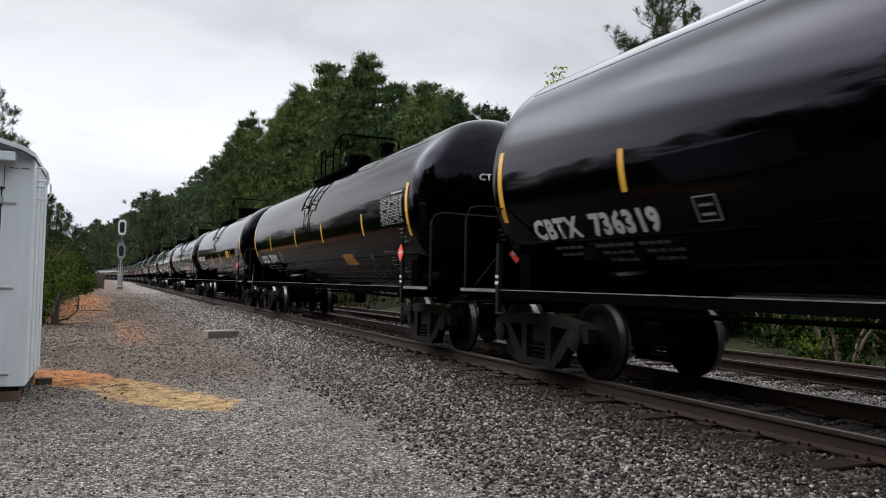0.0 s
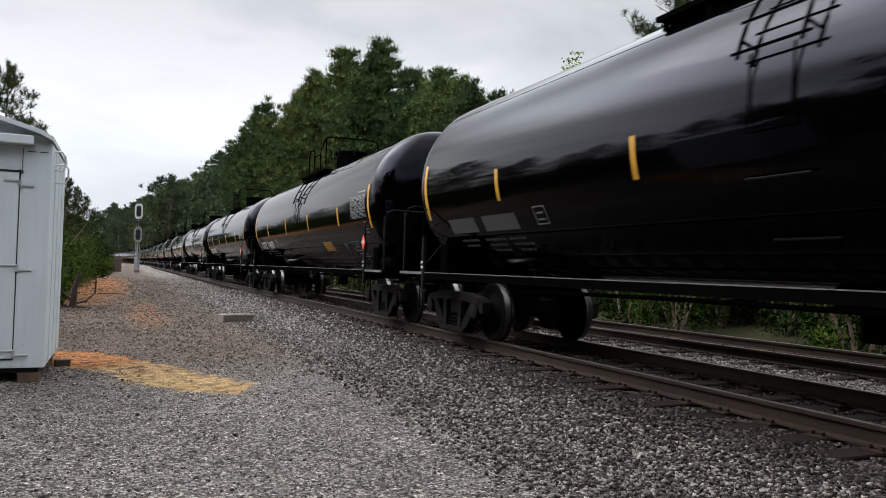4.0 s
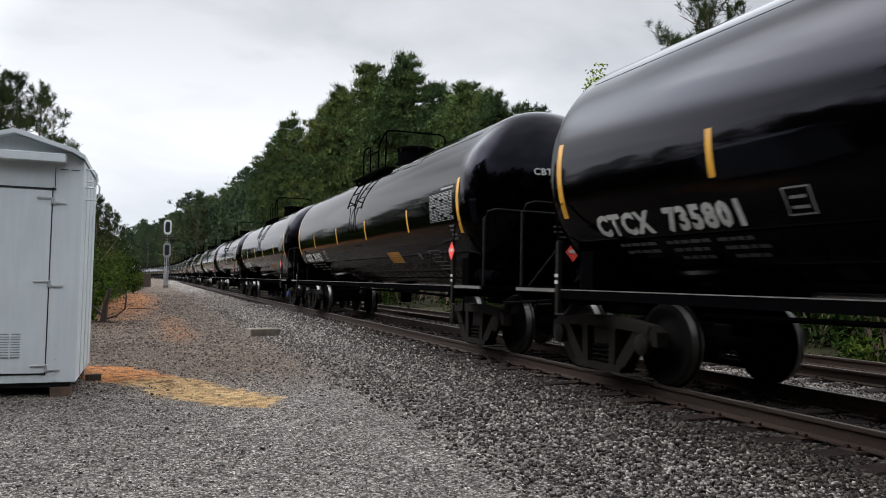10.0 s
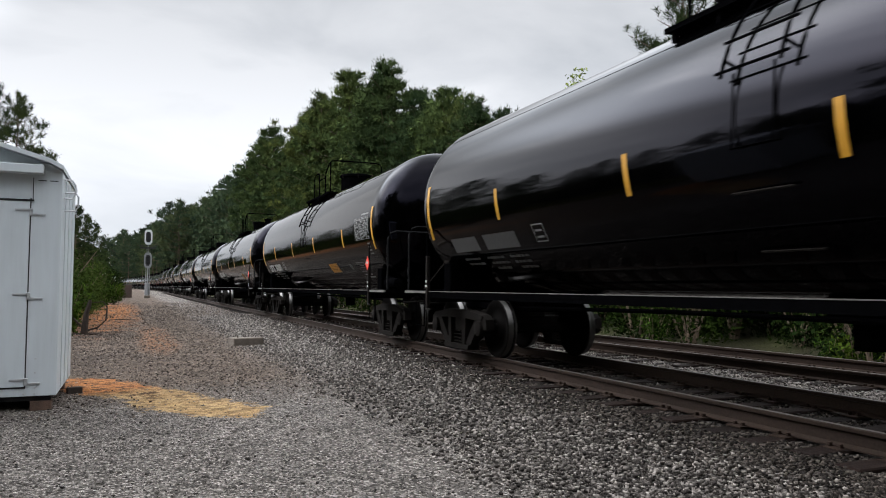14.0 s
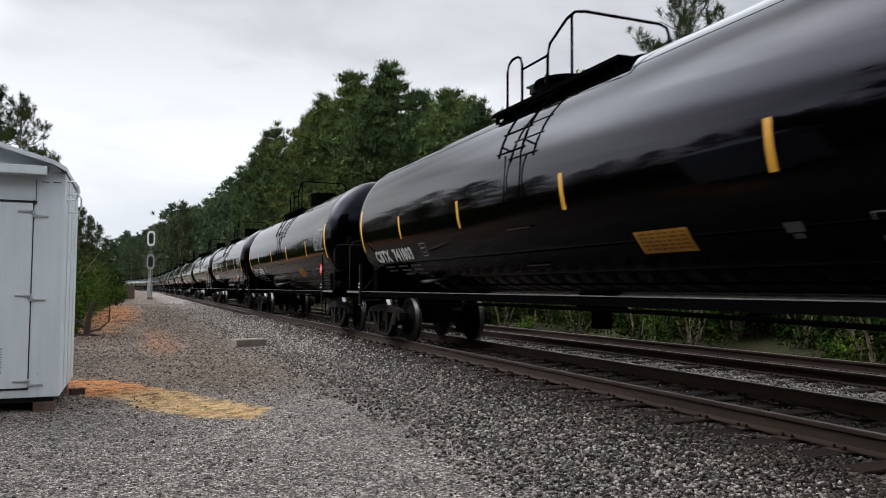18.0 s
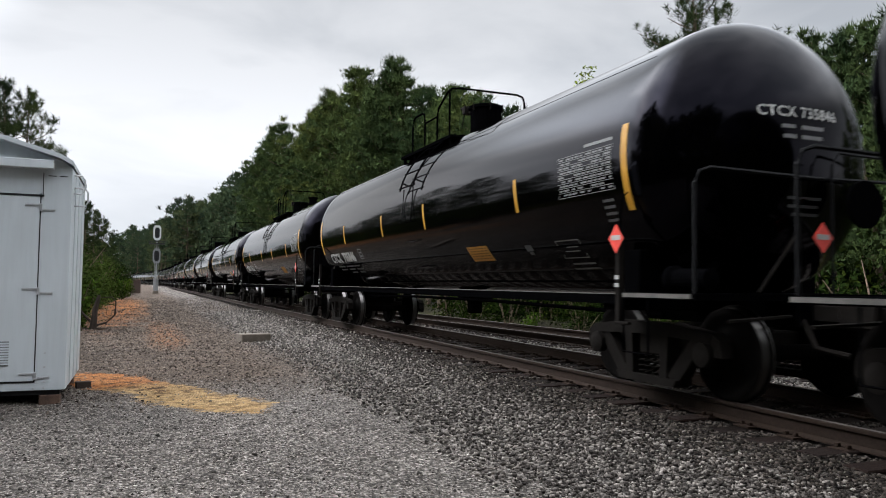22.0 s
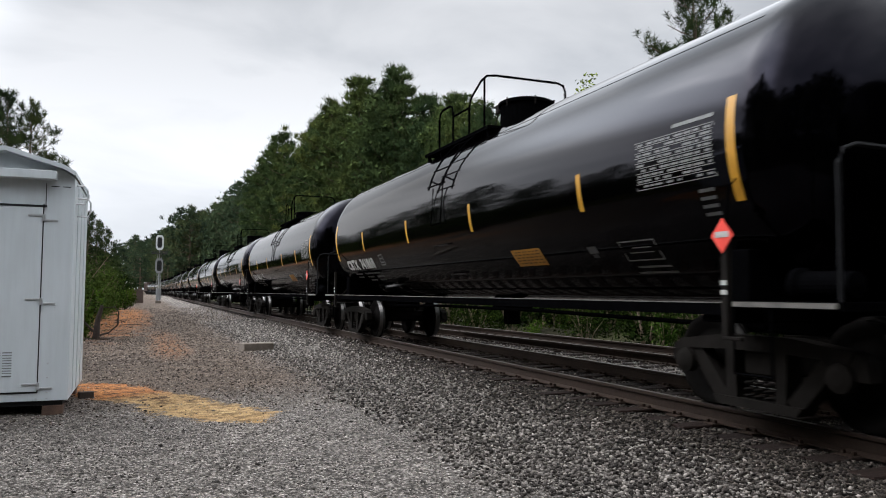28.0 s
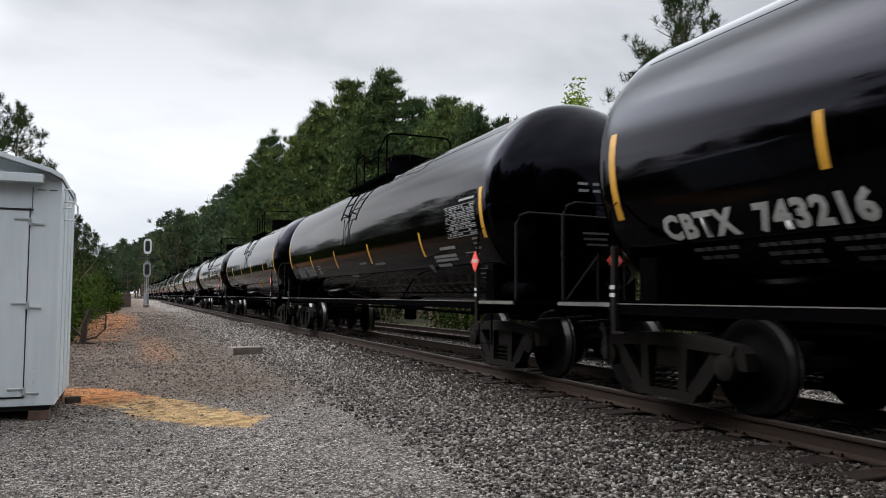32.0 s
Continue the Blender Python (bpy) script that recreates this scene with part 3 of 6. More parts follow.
def scatter(name, label, mat, places, sizes, seed, flat=0.65, blocky=False):
    """Loose stones, each a lump of its own with broken faces."""
    rs = np.random.RandomState(seed)
    n = len(places)
    base = np.array([(1, 0, 0), (-1, 0, 0), (0, 1, 0), (0, -1, 0), (0, 0, 1), (0, 0, -1)], float)
    table = STONE_FACES
    if blocky:
        base = np.array([(x, y, z) for x in (-0.7, 0.7) for y in (-0.6, 0.6) for z in (-0.6, 0.6)], float)
        table = BLOCK
    c = len(base)
    v = base[None] * (1 + rs.uniform(-0.35, 0.35, (n, c, 1))) + rs.uniform(-0.28, 0.28, (n, c, 3))
    ang = rs.uniform(0, math.tau, n)
    v[:, :, 2] *= flat
    tilt = rs.uniform(-0.6, 0.6, n)
    y = v[:, :, 1] * np.cos(tilt)[:, None] - v[:, :, 2] * np.sin(tilt)[:, None]
    z = v[:, :, 1] * np.sin(tilt)[:, None] + v[:, :, 2] * np.cos(tilt)[:, None]
    x = v[:, :, 0] * np.cos(ang)[:, None] - y * np.sin(ang)[:, None]
    y = v[:, :, 0] * np.sin(ang)[:, None] + y * np.cos(ang)[:, None]
    v = np.stack([x, y, z], 2) * np.asarray(sizes)[:, None, None] + np.asarray(places)[:, None, :]
    me = bpy.data.meshes.new(name)
    me.vertices.add(n * c)
    me.vertices.foreach_set("co", v.reshape(-1))
    f = (np.arange(n)[:, None, None] * c + np.array(table)[None]).reshape(-1)
    me.loops.add(len(f))
    me.loops.foreach_set("vertex_index", f)
    me.polygons.add(n * len(table))
    me.polygons.foreach_set("loop_start", np.arange(0, n * len(table) * 3, 3))
    me.update(calc_edges=True)
    ob = link_data(name, me, mat)
    return tagged(ob, label, "gravel", kind="stuff")


def build_stones():
    rs = np.random.RandomState(11)
    places, sizes = [], []
    for k in range(180000):
        y = 2.5 + 34 * rs.rand() ** 2.0
        x = rs.uniform(2.35, 5.15) if k % 10 < 7 else rs.uniform(5.15, 11.4 - 0.035 * y)
        if x < 4.2 and rs.rand() > (x - 2.3) / 1.9:
            continue
        if abs(x - NEAR_RAIL) < 0.085 or abs(x - NEAR_RAIL - GAUGE) < 0.085:
            continue
        if 4.85 < x < 7.35 and min((y + 20) % 0.52, 0.52 - (y + 20) % 0.52) < 0.135 and rs.rand() < 0.975:
            continue
        s = rs.uniform(0.007, 0.0175) * (1 + y * 0.036)
        places.append((x, y, ground_z(x, y) + s * rs.uniform(0.1, 1.0)))
        sizes.append(s)
    # pale on the siding; also mixed in with distance, painting the lighter far look
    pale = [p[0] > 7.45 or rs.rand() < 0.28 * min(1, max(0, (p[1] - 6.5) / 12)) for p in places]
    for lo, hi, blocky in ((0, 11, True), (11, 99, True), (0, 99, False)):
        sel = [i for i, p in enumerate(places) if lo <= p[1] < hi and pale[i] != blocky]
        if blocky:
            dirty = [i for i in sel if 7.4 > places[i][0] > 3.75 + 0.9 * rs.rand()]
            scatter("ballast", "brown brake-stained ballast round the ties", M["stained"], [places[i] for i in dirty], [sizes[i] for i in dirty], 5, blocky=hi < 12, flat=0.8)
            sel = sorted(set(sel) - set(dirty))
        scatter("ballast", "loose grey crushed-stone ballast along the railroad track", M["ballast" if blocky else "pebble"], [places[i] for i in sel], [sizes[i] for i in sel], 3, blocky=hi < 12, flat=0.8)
    places, sizes = [], []
    for k in range(46000):
        y = 2.2 + 12 * rs.rand() ** 1.7
        x = rs.uniform(-3.2, 3.7)
        if abs((x + 0.75) * 0.899 + (y - 12.6) * 0.438) < 0.50 and 8.6 < y < 13.0 and rs.rand() < 0.92:
            continue
        if y > 8 and rs.rand() < (y - 8) / 4:
            continue
        s = rs.uniform(0.005, 0.0135) * (1.0 if rs.rand() < 0.97 else 1.9)
        places.append((x, y, ground_z(x, y) + s * 0.25))
        sizes.append(s)
    scatter("yard_gravel", "pale fine gravel spread over the yard", M["pebble"], places, sizes, 4)
    places, sizes = [], []
    for k in range(30000):
        y = 8.8 + 62 * rs.rand() ** 1.7
        x = rs.uniform(-2.0, 3.5 if y < 28 else 4.9)
        if y < 13 and rs.rand() > (y - 8.8) / 4 or y > 40 and rs.rand() < (y - 40) / 32:
            continue
        if abs((x + 0.75) * 0.899 + (y - 12.6) * 0.438) < 0.50 and y < 13.3 and rs.rand() < 0.93 or x < 0.4 and 26 < y < 62 and rs.rand() < 0.6:
            continue
        s = rs.uniform(0.008, 0.024) * (0.75 + y / 45)
        places.append((x, y, ground_z(x, y) + s * 0.2))
        sizes.append(s)
    scatter("loose_stones", "brown dirty stones strewn over the ground by the track", M["dirtclod"], places, sizes, 6)


# ------------------------------------------------------------- tank cars
PITCH = 17.4                 # coupler to coupler
ZC, RT = 2.49, 1.515          # tank centre height and radius
HALF = 7.15                  # half the straight shell
HEAD = 0.84
TRUCK_Y, AXLE = 6.83, 0.889
WHEEL_R = 0.457
SIDE = -RT


def shell_x(z, lift=0.0):
    """x of the near shell side at height z."""
    return -math.sqrt(max((RT + lift) ** 2 - (z - ZC) ** 2, 0.0))


def shell_strip(y0, y1, z0, z1, lift=0.004, n=8):
    """A thin curved patch on the shell's near side."""
    bm = bmesh.new()
    rows = []
    for k in range(n + 1):
        z = z0 + (z1 - z0) * k / n
        x = shell_x(z, lift)
        rows.append((bm.verts.new((x, y0, z)), bm.verts.new((x, y1, z))))
    for a, b in zip(rows, rows[1:]):
        bm.faces.new((a[0], a[1], b[1], b[0]))
    bmesh.ops.recalc_face_normals(bm, faces=bm.faces[:])
    if bm.faces[0].normal.x > 0:
        bmesh.ops.reverse_faces(bm, faces=bm.faces[:])
    return bm


def bars_on_shell(rows, lift=0.0045):
    """Small painted bars: rows of (y_from, y_to, z_low, z_high)."""
    bm = bmesh.new()
    for y0, y1, z0, z1 in rows:
        q = [bm.verts.new((shell_x(z, lift), y, z)) for y, z in ((y0, z0), (y1, z0), (y1, z1), (y0, z1))]
        bm.faces.new(q)
    return bm


def letters(text, size, bold=0.046):
    """A flat mesh of the built-in font; x runs along the line."""
    cu = bpy.data.curves.new("letters", "FONT")
    cu.body, cu.size, cu.offset, cu.resolution_u = text, size, size * bold, 2
    cu.space_character = 1.12
    ob = bpy.data.objects.new("letters", cu)
    me = bpy.data.meshes.new_from_object(ob)
    bpy.data.objects.remove(ob)
    bpy.data.curves.remove(cu)
    return me


def mark_on_shell(text, y, z, size, parent, stretch=1.0):
    me = letters(text, size)
    for v in me.vertices:
        zz = z + v.co.y
        v.co = (shell_x(zz, 0.006), y - v.co.x * stretch, zz)
    for keep, name, label in ((1, "reporting_mark", "white stencilled reporting letters"), (0, "car_number", "white stencilled car number")):
        bm = bmesh.new()
        bm.from_mesh(me)
        ys = sorted(v.co.y for v in bm.verts)
        cut = max(zip(ys, ys[1:]), key=lambda q: q[1] - q[0])
        cut = (cut[0] + cut[1]) / 2
        bmesh.ops.delete(bm, geom=[v for v in bm.verts if (v.co.y < cut) == bool(keep)], context="VERTS")
        link_mesh(name, bm, M["white"], parent, label)


def mark_on_head(text, x, z, size, parent, deep=HEAD):
    me = letters(text, size, 0.022)
    for v in me.vertices:
        xx, zz = x + v.co.x, z + v.co.y
        r = min(math.hypot(xx, zz - ZC) / RT, 0.999)
        v.co = (xx, -(HALF + deep * math.sqrt(1 - r * r)) - 0.008, zz)
    return link_data("end_mark", me, M["white"], parent, "white stencilled mark on the tank head")


def head_bars(rows, deep=HEAD):
    bm = bmesh.new()
    for x0, x1, z0, z1 in rows:
        q = []
        for x, z in ((x0, z0), (x1, z0), (x1, z1), (x0, z1)):
            r = min(math.hypot(x, z - ZC) / RT, 0.999)
            q.append(bm.verts.new((x, -(HALF + deep * math.sqrt(1 - r * r)) - 0.009, z)))
        bm.faces.new(q)
    return bm


def tank_mesh(flat):
    """Shell with dished heads."""
    head = HEAD * (0.72 if flat else 1.0)
    prof = []
    n = 14
    for k in range(n + 1):
        a = math.pi / 2 * k / n
        prof.append((-(HALF + head * math.cos(a)), max(RT * math.sin(a), 0.004)))
    prof += [(y, RT) for y in (-6.9, -6.0, -4.0, -2.0, 0.0, 2.0, 4.0, 6.0, 6.9)]
    for k in range(n, -1, -1):
        a = math.pi / 2 * k / n
        prof.append((HALF + head * math.cos(a), max(RT * math.sin(a), 0.004)))
    clean = []
    for p in prof:
        if not clean or p[0] > clean[-1][0] + 1e-4:
            clean.append(p)
    return lathe(bmesh.new(), clean, "Y", 80, (0, 0, ZC))


def sideframe_mesh():
    """Cast side frame of a freight truck, with its window and bearing ends."""
    bm = bmesh.new()
    # built from bars so that its openings go through
    for s in (-1, 1):
        prism(bm, [(s * 1.12, 0.44), (s * 1.10, 0.60), (s * 0.98, 0.67), (s * 0.74, 0.67), (s * 0.70, 0.44)], -0.07, 0.07)
        prism(bm, [(s * 0.84, 0.52), (s * 0.70, 0.60), (s * 0.34, 0.20), (s * 0.46, 0.10)], -0.07, 0.07)
        prism(bm, [(s * 0.22, 0.10), (s * 0.34, 0.10), (s * 0.36, 0.62), (s * 0.24, 0.62)], -0.085, 0.085)
    prism(bm, [(-1.0, 0.66), (-0.4, 0.735), (0.4, 0.735), (1.0, 0.66), (0.95, 0.57), (0.35, 0.60), (-0.35, 0.60), (-0.95, 0.57)], -0.085, 0.085)
    prism(bm, [(-0.52, 0.17), (-0.46, 0.09), (0.46, 0.09), (0.52, 0.17)], -0.10, 0.10)
    return bm


def spring_mesh():
    bm = bmesh.new()
    for cy in (0.0,):
        pts = []
        for k in range(25):
            a = k / 24 * math.tau * 4
            pts.append((math.cos(a) * 0.055, cy + math.sin(a) * 0.055, 0.17 + 0.23 * k / 24))
        tube(bm, pts, 0.013, 4)
    return bm


def wheelset_mesh():
    """Two wheels with dished plates and flanges on an axle, along x."""
    bm = bmesh.new()
    for s in (-1, 1):
        face = s * (GAUGE / 2 + 0.035)

        def p(off, r):
            return (face - s * off, r)
        prof = [p(0.02, 0.09), p(-0.02, 0.13), p(0.0, 0.17), p(0.05, 0.22), p(0.055, 0.33), p(0.0, 0.385), p(-0.002, 0.43), p(0.006, WHEEL_R - 0.004), p(0.09, WHEEL_R), p(0.105, WHEEL_R + 0.026), p(0.135, WHEEL_R + 0.024), p(0.138, 0.40), p(0.11, 0.36), p(0.13, 0.15), p(0.15, 0.10)]
        lathe(bm, prof, "X", 22)
    lathe(bm, [(-1.0, 0.08), (1.0, 0.08)], "X", 12)
    for f in bm.faces:
        c = f.calc_center_median()
        if abs(f.normal.x) < 0.35 and math.hypot(c.y, c.z) > WHEEL_R - 0.012:
            f.material_index = 1
        f.smooth = True
    # bolt heads and a lightening mark show the turning
    for s in (-1, 1):
        for k in range(3):
            a = k * math.tau / 3
            box(bm, s * 1.0 - 0.012, s * 1.0 + 0.012, 0.045 * math.cos(a) - 0.012, 0.045 * math.cos(a) + 0.012, 0.045 * math.sin(a) - 0.012, 0.045 * math.sin(a) + 0.012)
    return bm


def build_ladder(car, y0, y1, r_out):
    """Ladder bent over the shell from its shoulder to the walkway on top."""
    for y in (y0, y1):
        bm = tube(bmesh.new(), [(-math.cos(radians(a)) * r_out, y, ZC + math.sin(radians(a)) * r_out) for a in range(14, 66, 5)], 0.018, 5)
        for a in (20, 55):
            tube(bm, [(-math.cos(radians(a)) * r_out, y, ZC + math.sin(radians(a)) * r_out), (-math.cos(radians(a)) * (RT - 0.01), y, ZC + math.sin(radians(a)) * (RT - 0.01))], 0.016, 5)
        part("ladder_rail", bm, M["black"], car, "black bent ladder rail over the shell")
    for a in (16, 27, 38, 49, 60):
        x, z = -math.cos(radians(a)) * r_out, ZC + math.sin(radians(a)) * r_out
        part("rung", tube(bmesh.new(), [(x, y0 - 0.08, z), (x, y1 + 0.08, z)], 0.014, 5), M["black"], car)


def hoop(y0, y1, x, z0, z1, bend=0.16):
    """Bent handrail: up, along, down."""
    return [(x, y0, z0), (x, y0, z1 - bend), (x, y0 + bend * 0.3, z1 - bend * 0.3), (x, y0 + bend, z1), (x, y1 - bend, z1), (x, y1 - bend * 0.3, z1 - bend * 0.3), (x, y1, z1 - bend), (x, y1, z0)]


# what differs from one make of tank car to another, in metres along the car and above the rails
STYLES = {
    "wide": dict(flat=False, strips=(4.57, 1.5, -1.5, -4.63), strip_z=(2.04, 2.47), end_z=(1.90, 2.80), table_z=2.62, label=(-3.32, -2.50, 1.48, 1.70),
                 box=(-5.68, -5.06, 1.46, 1.67), ladder=(-0.50, 0.14), walk=(-1.05, 1.90), hoop=(0.92, 1.62), dome=(-0.54, 0.455, 0.45), valve=(0.75, 0.17, 0.18)),
    "slim": dict(flat=False, strips=(4.58, 0.98, -1.64, -4.72), strip_z=(2.01, 2.44), end_z=(1.90, 2.80), table_z=2.62, label=(-3.34, -2.60, 1.47, 1.69),
                 box=(-5.88, -5.38, 1.43, 1.68), ladder=(-0.44, 0.22), walk=(-2.05, 1.40), hoop=(0.90, 1.32), dome=(0.42, 0.31, 0.50), valve=(-1.55, 0.15, 0.42)),
    "tall": dict(flat=False, strips=(4.56, 1.45, -1.07, -4.60), strip_z=(2.08, 2.52), end_z=(1.90, 2.80), table_z=2.62, label=(-3.27, -2.52, 1.48, 1.70),
                 box=(-5.80, -5.25, 1.45, 1.67), ladder=(-0.62, 0.10), walk=(-1.00, 1.78), hoop=(0.86, 1.60), dome=(-0.43, 0.30, 0.60), valve=(0.9, 0.14, 0.16)),
    "low": dict(flat=False, strips=(4.6, 1.75, -1.6, -4.55), strip_z=(2.04, 2.47), end_z=(1.90, 2.80), table_z=2.62, label=(-3.30, -2.48, 1.48, 1.70),
                box=(-5.80, -5.22, 1.45, 1.67), ladder=(-0.50, 0.14), walk=(-1.80, 1.57), hoop=(0.92, 1.40), dome=(0.95, 0.45, 0.36), valve=(-0.9, 0.14, 0.12)),
    "shallow": dict(flat=True, strips=(4.22, 1.57, -1.31, -4.46), strip_z=(1.79, 2.21), end_z=(1.95, 2.68), table_z=2.50, label=(-4.02, -3.22, 1.98, 2.26),
                    box=(-6.60, -6.15, 1.52, 1.78), ladder=(-0.05, 0.56), walk=(-1.05, 2.15), hoop=(1.30, 2.04), dome=(0.35, 0.44, 0.50), valve=(-0.75, 0.17, 0.18)),
}


def build_tank_car(kind):
    """One black tank car; y runs along it, its low end towards -y."""
    st = STYLES[kind]
    flat = st["flat"]
    car = empty("tank_car")
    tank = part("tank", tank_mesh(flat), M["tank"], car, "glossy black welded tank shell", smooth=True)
    # yellow reflective tape
    for y in st["strips"]:
        part("reflector", shell_strip(y - 0.043, y + 0.043, *st["strip_z"]), M["yellow"], tank, "short yellow reflective strip")
    for y in (-7.05, 7.05):
        part("reflector", shell_strip(y - 0.052, y + 0.052, *st["end_z"], n=14), M["yellow"], tank, "long yellow reflective strip at the tank end")
    # weld seam along the upper side
    a = radians(46)
    part("weld_seam", tubes(0.0035, [(-math.cos(a) * RT, -7.0, ZC + math.sin(a) * RT), (-math.cos(a) * RT, 7.0, ZC + math.sin(a) * RT)]), M["black"], tank)
    # data table near the low end
    rnd = random.Random(8 + len(kind))
    tz, rows = st["table_z"], []
    for k in range(9):
        z = tz - 0.028 - k * 0.052
        rows.append((-6.84, -5.72, z + 0.022, z + 0.030))
        y = -6.82
        while y < -5.80:
            w = rnd.uniform(0.05, 0.15)
            if rnd.random() < 0.86:
                rows.append((y, min(y + w, -5.74), z - 0.012, z + 0.009))
            y += w + rnd.choice((0.02, 0.02, 0.06))
    rows += [(-6.85, -6.84, tz - 0.48, tz + 0.002), (-5.72, -5.71, tz - 0.48, tz + 0.002), (-6.84, -5.72, tz - 0.48, tz - 0.472), (-6.84, -6.28, tz + 0.05, tz + 0.085)]
    part("data_table", bars_on_shell(rows), M["table"], tank, "table of faded white stencilled lines")
    y0, y1, z0, z1 = st["box"]
    rows = [(y0, y1, z1 - 0.012, z1), (y0, y1, z0, z0 + 0.012), (y0, y0 + 0.014, z0, z1), (y1 - 0.014, y1, z0, z1), (y0 + 0.10, y1 - 0.12, z0 + 0.08, z0 + 0.09), (y0 + 0.10, y1 - 0.2, z0 + 0.13, z0 + 0.14)]
    rows += [(y0 - 0.02, y1 - 0.08, z0 - 0.075, z0 - 0.055), (y0 - 0.04, y1 - 0.02, z0 - 0.135, z0 - 0.115)]
    part("inspection_box", bars_on_shell(rows), M["table"], tank, "small white outlined stencil box")
    part("badge", bars_on_shell([(-4.60, -4.42, 1.57, 1.65), (-4.56, -4.46, 1.52, 1.56)]), M["faded"], tank, "small faded white badge")
    part("vertical_stencil", bars_on_shell([(-6.78, -6.58, 2.02 - 0.07 * k, 2.05 - 0.07 * k) for k in range(4)]), M["faded"], tank, "short faded lines below the table")
    y0, y1, z0, z1 = st["label"]
    label = part("label", shell_strip(y0, y1, z0, z1), M["yellow" if flat else "orange"], tank, "yellow label with dark printed lines" if flat else "orange label with dark printed lines")
    rows = []
    for k in range(5):
        z, y = z0 + (z1 - z0) * (0.13 + 0.17 * k), y0 + 0.05
        while y < y1 - 0.06:
            w = rnd.uniform(0.04, 0.13)
            rows.append((y, min(y + w, y1 - 0.05), z, z + (z1 - z0) * 0.075))
            y += w + 0.03
    tagged(part("printing", bars_on_shell(rows, 0.0075), M["print"], label, "broken lines of dark print"), kind="stuff")
    if flat:
        for y, z, w in ((-5.85, 1.86, 0.62), (-5.79, 1.74, 0.95), (-5.79, 1.68, 0.95), (-5.40, 1.60, 0.56), (-2.16, 1.75, 0.7), (-0.9, 1.80, 0.55), (0.2, 1.55, 0.55)):
            part("stencil_line", bars_on_shell([(y, y + w, z, z + 0.045)]), M["table" if y < -5 else "faded"], tank)
    # lines of small print below the car's mark
    low = 0.36 if flat else 0.0
    for k, (a, b) in enumerate(((6.2, 5.62), (5.40, 4.78), (4.66, 4.12))):
        rows = []
        for j in range(2 + (k > 0)):
            y = a - 0.05 * j
            while y > b + 0.08:
                w = rnd.uniform(0.06, 0.15)
                rows.append((y, y - w, low + 1.53 - j * 0.075, low + 1.562 - j * 0.075))
                y -= w + 0.028
        tagged(part("stencil_block", bars_on_shell(rows), M["faded"], tank, "short lines of faded white stencil"), kind="stuff")
    rows = [(3.70, 3.42, 1.90, 1.915), (3.70, 3.42, 1.69, 1.705), (3.70, 3.685, 1.705, 1.90), (3.435, 3.42, 1.705, 1.90), (3.64, 3.48, 1.74, 1.765), (3.64, 3.48, 1.82, 1.845)]
    part("inspection_box", bars_on_shell(rows), M["table"], tank, "small white outlined stencil box")
    deep = HEAD * (0.72 if flat else 1.0)
    rows = [(-0.31, -0.15, 2.69, 2.73), (-0.07, 0.23, 2.69, 2.73), (-0.30, -0.14, 2.59, 2.63), (-0.07, 0.21, 2.59, 2.63)]
    part("head_stencil", head_bars(rows, deep), M["table"], tank, "two short white stencilled lines")
    rows = [(-0.22, 0.22, 1.99, 2.02), (-0.20, 0.20, 1.91, 1.94), (-0.14, 0.22, 1.83, 1.86)]
    part("head_stencil", head_bars(rows, deep), M["faded"], tank, "faded white stencilled lines")
    # walkway, ladder, dome on top
    top = ZC + RT
    l0, l1 = st["ladder"]
    build_ladder(car, l0, l1, RT + 0.09)
    part("ladder_stirrup", tubes(0.012, [(shell_x(2.9) - 0.05, l0 + 0.1, 2.9), (shell_x(2.26) - 0.05, l0 + 0.1, 2.26), (shell_x(2.26) - 0.05, l1 - 0.1, 2.26), (shell_x(2.9) - 0.05, l1 - 0.1, 2.9)]), M["black"], car)
    for z in (1.9, 1.42):
        part("rung", tubes(0.012, [(shell_x(z) - 0.04, l0, z), (shell_x(z) - 0.04, l1, z)]), M["grime"], car)
    w0, w1 = st["walk"]
    h0, h1 = st["hoop"]
    dy, dr, dh = st["dome"]
    wz = 3.83                      # walkway grating along the shoulder
    bm = boxes((-0.98, -0.94, w0, w1, wz - 0.045, wz + 0.012), (-0.60, -0.56, w0, w1, wz - 0.045, wz + 0.012))
    n = int((w1 - w0) / 0.12)
    for k in range(n + 1):
        y = w0 + 0.03 + (w1 - w0 - 0.06) * k / n
        box(bm, -0.94, -0.60, y - 0.047, y + 0.047, wz - 0.03, wz + 0.008)
    for y in (w0 + 0.10, w0 * 0.4 + w1 * 0.6 - 0.5, w1 - 0.75, w1 - 0.10):
        box(bm, -0.94, -0.89, y - 0.03, y + 0.03, wz - 0.26, wz - 0.03)
        box(bm, -0.64, -0.60, y - 0.03, y + 0.03, wz - 0.10, wz - 0.03)
    part("walkway", bm, M["black"], car, "black grating walkway along the tank top")
    part("handrail", tubes(0.020, hoop(h0, h1, -0.78, wz - 0.08, 4.66, 0.16)), M["black"], car, "black pipe hoop at the ladder")
    part("handrail", tubes(0.017, [(-0.78, h0, 4.42), (-0.78, 0.16, 4.42)]), M["black"], car, "black pipe rail")
    part("handrail", tube(bmesh.new(), [(-0.78, 0.16, wz), (-0.78, 0.16, 4.42), (-0.78, 0.10, 4.57), (-0.78, -0.36, 4.78), (-0.74, -0.50, 4.83), (-0.6, -0.54, 4.84), (0.62, -0.54, 4.84), (0.74, -0.54, 4.80), (0.78, -0.54, 4.70), (0.78, -0.54, wz - 0.05)], 0.021, 6), M["black"], car, "black bent pipe handrail over the tank")
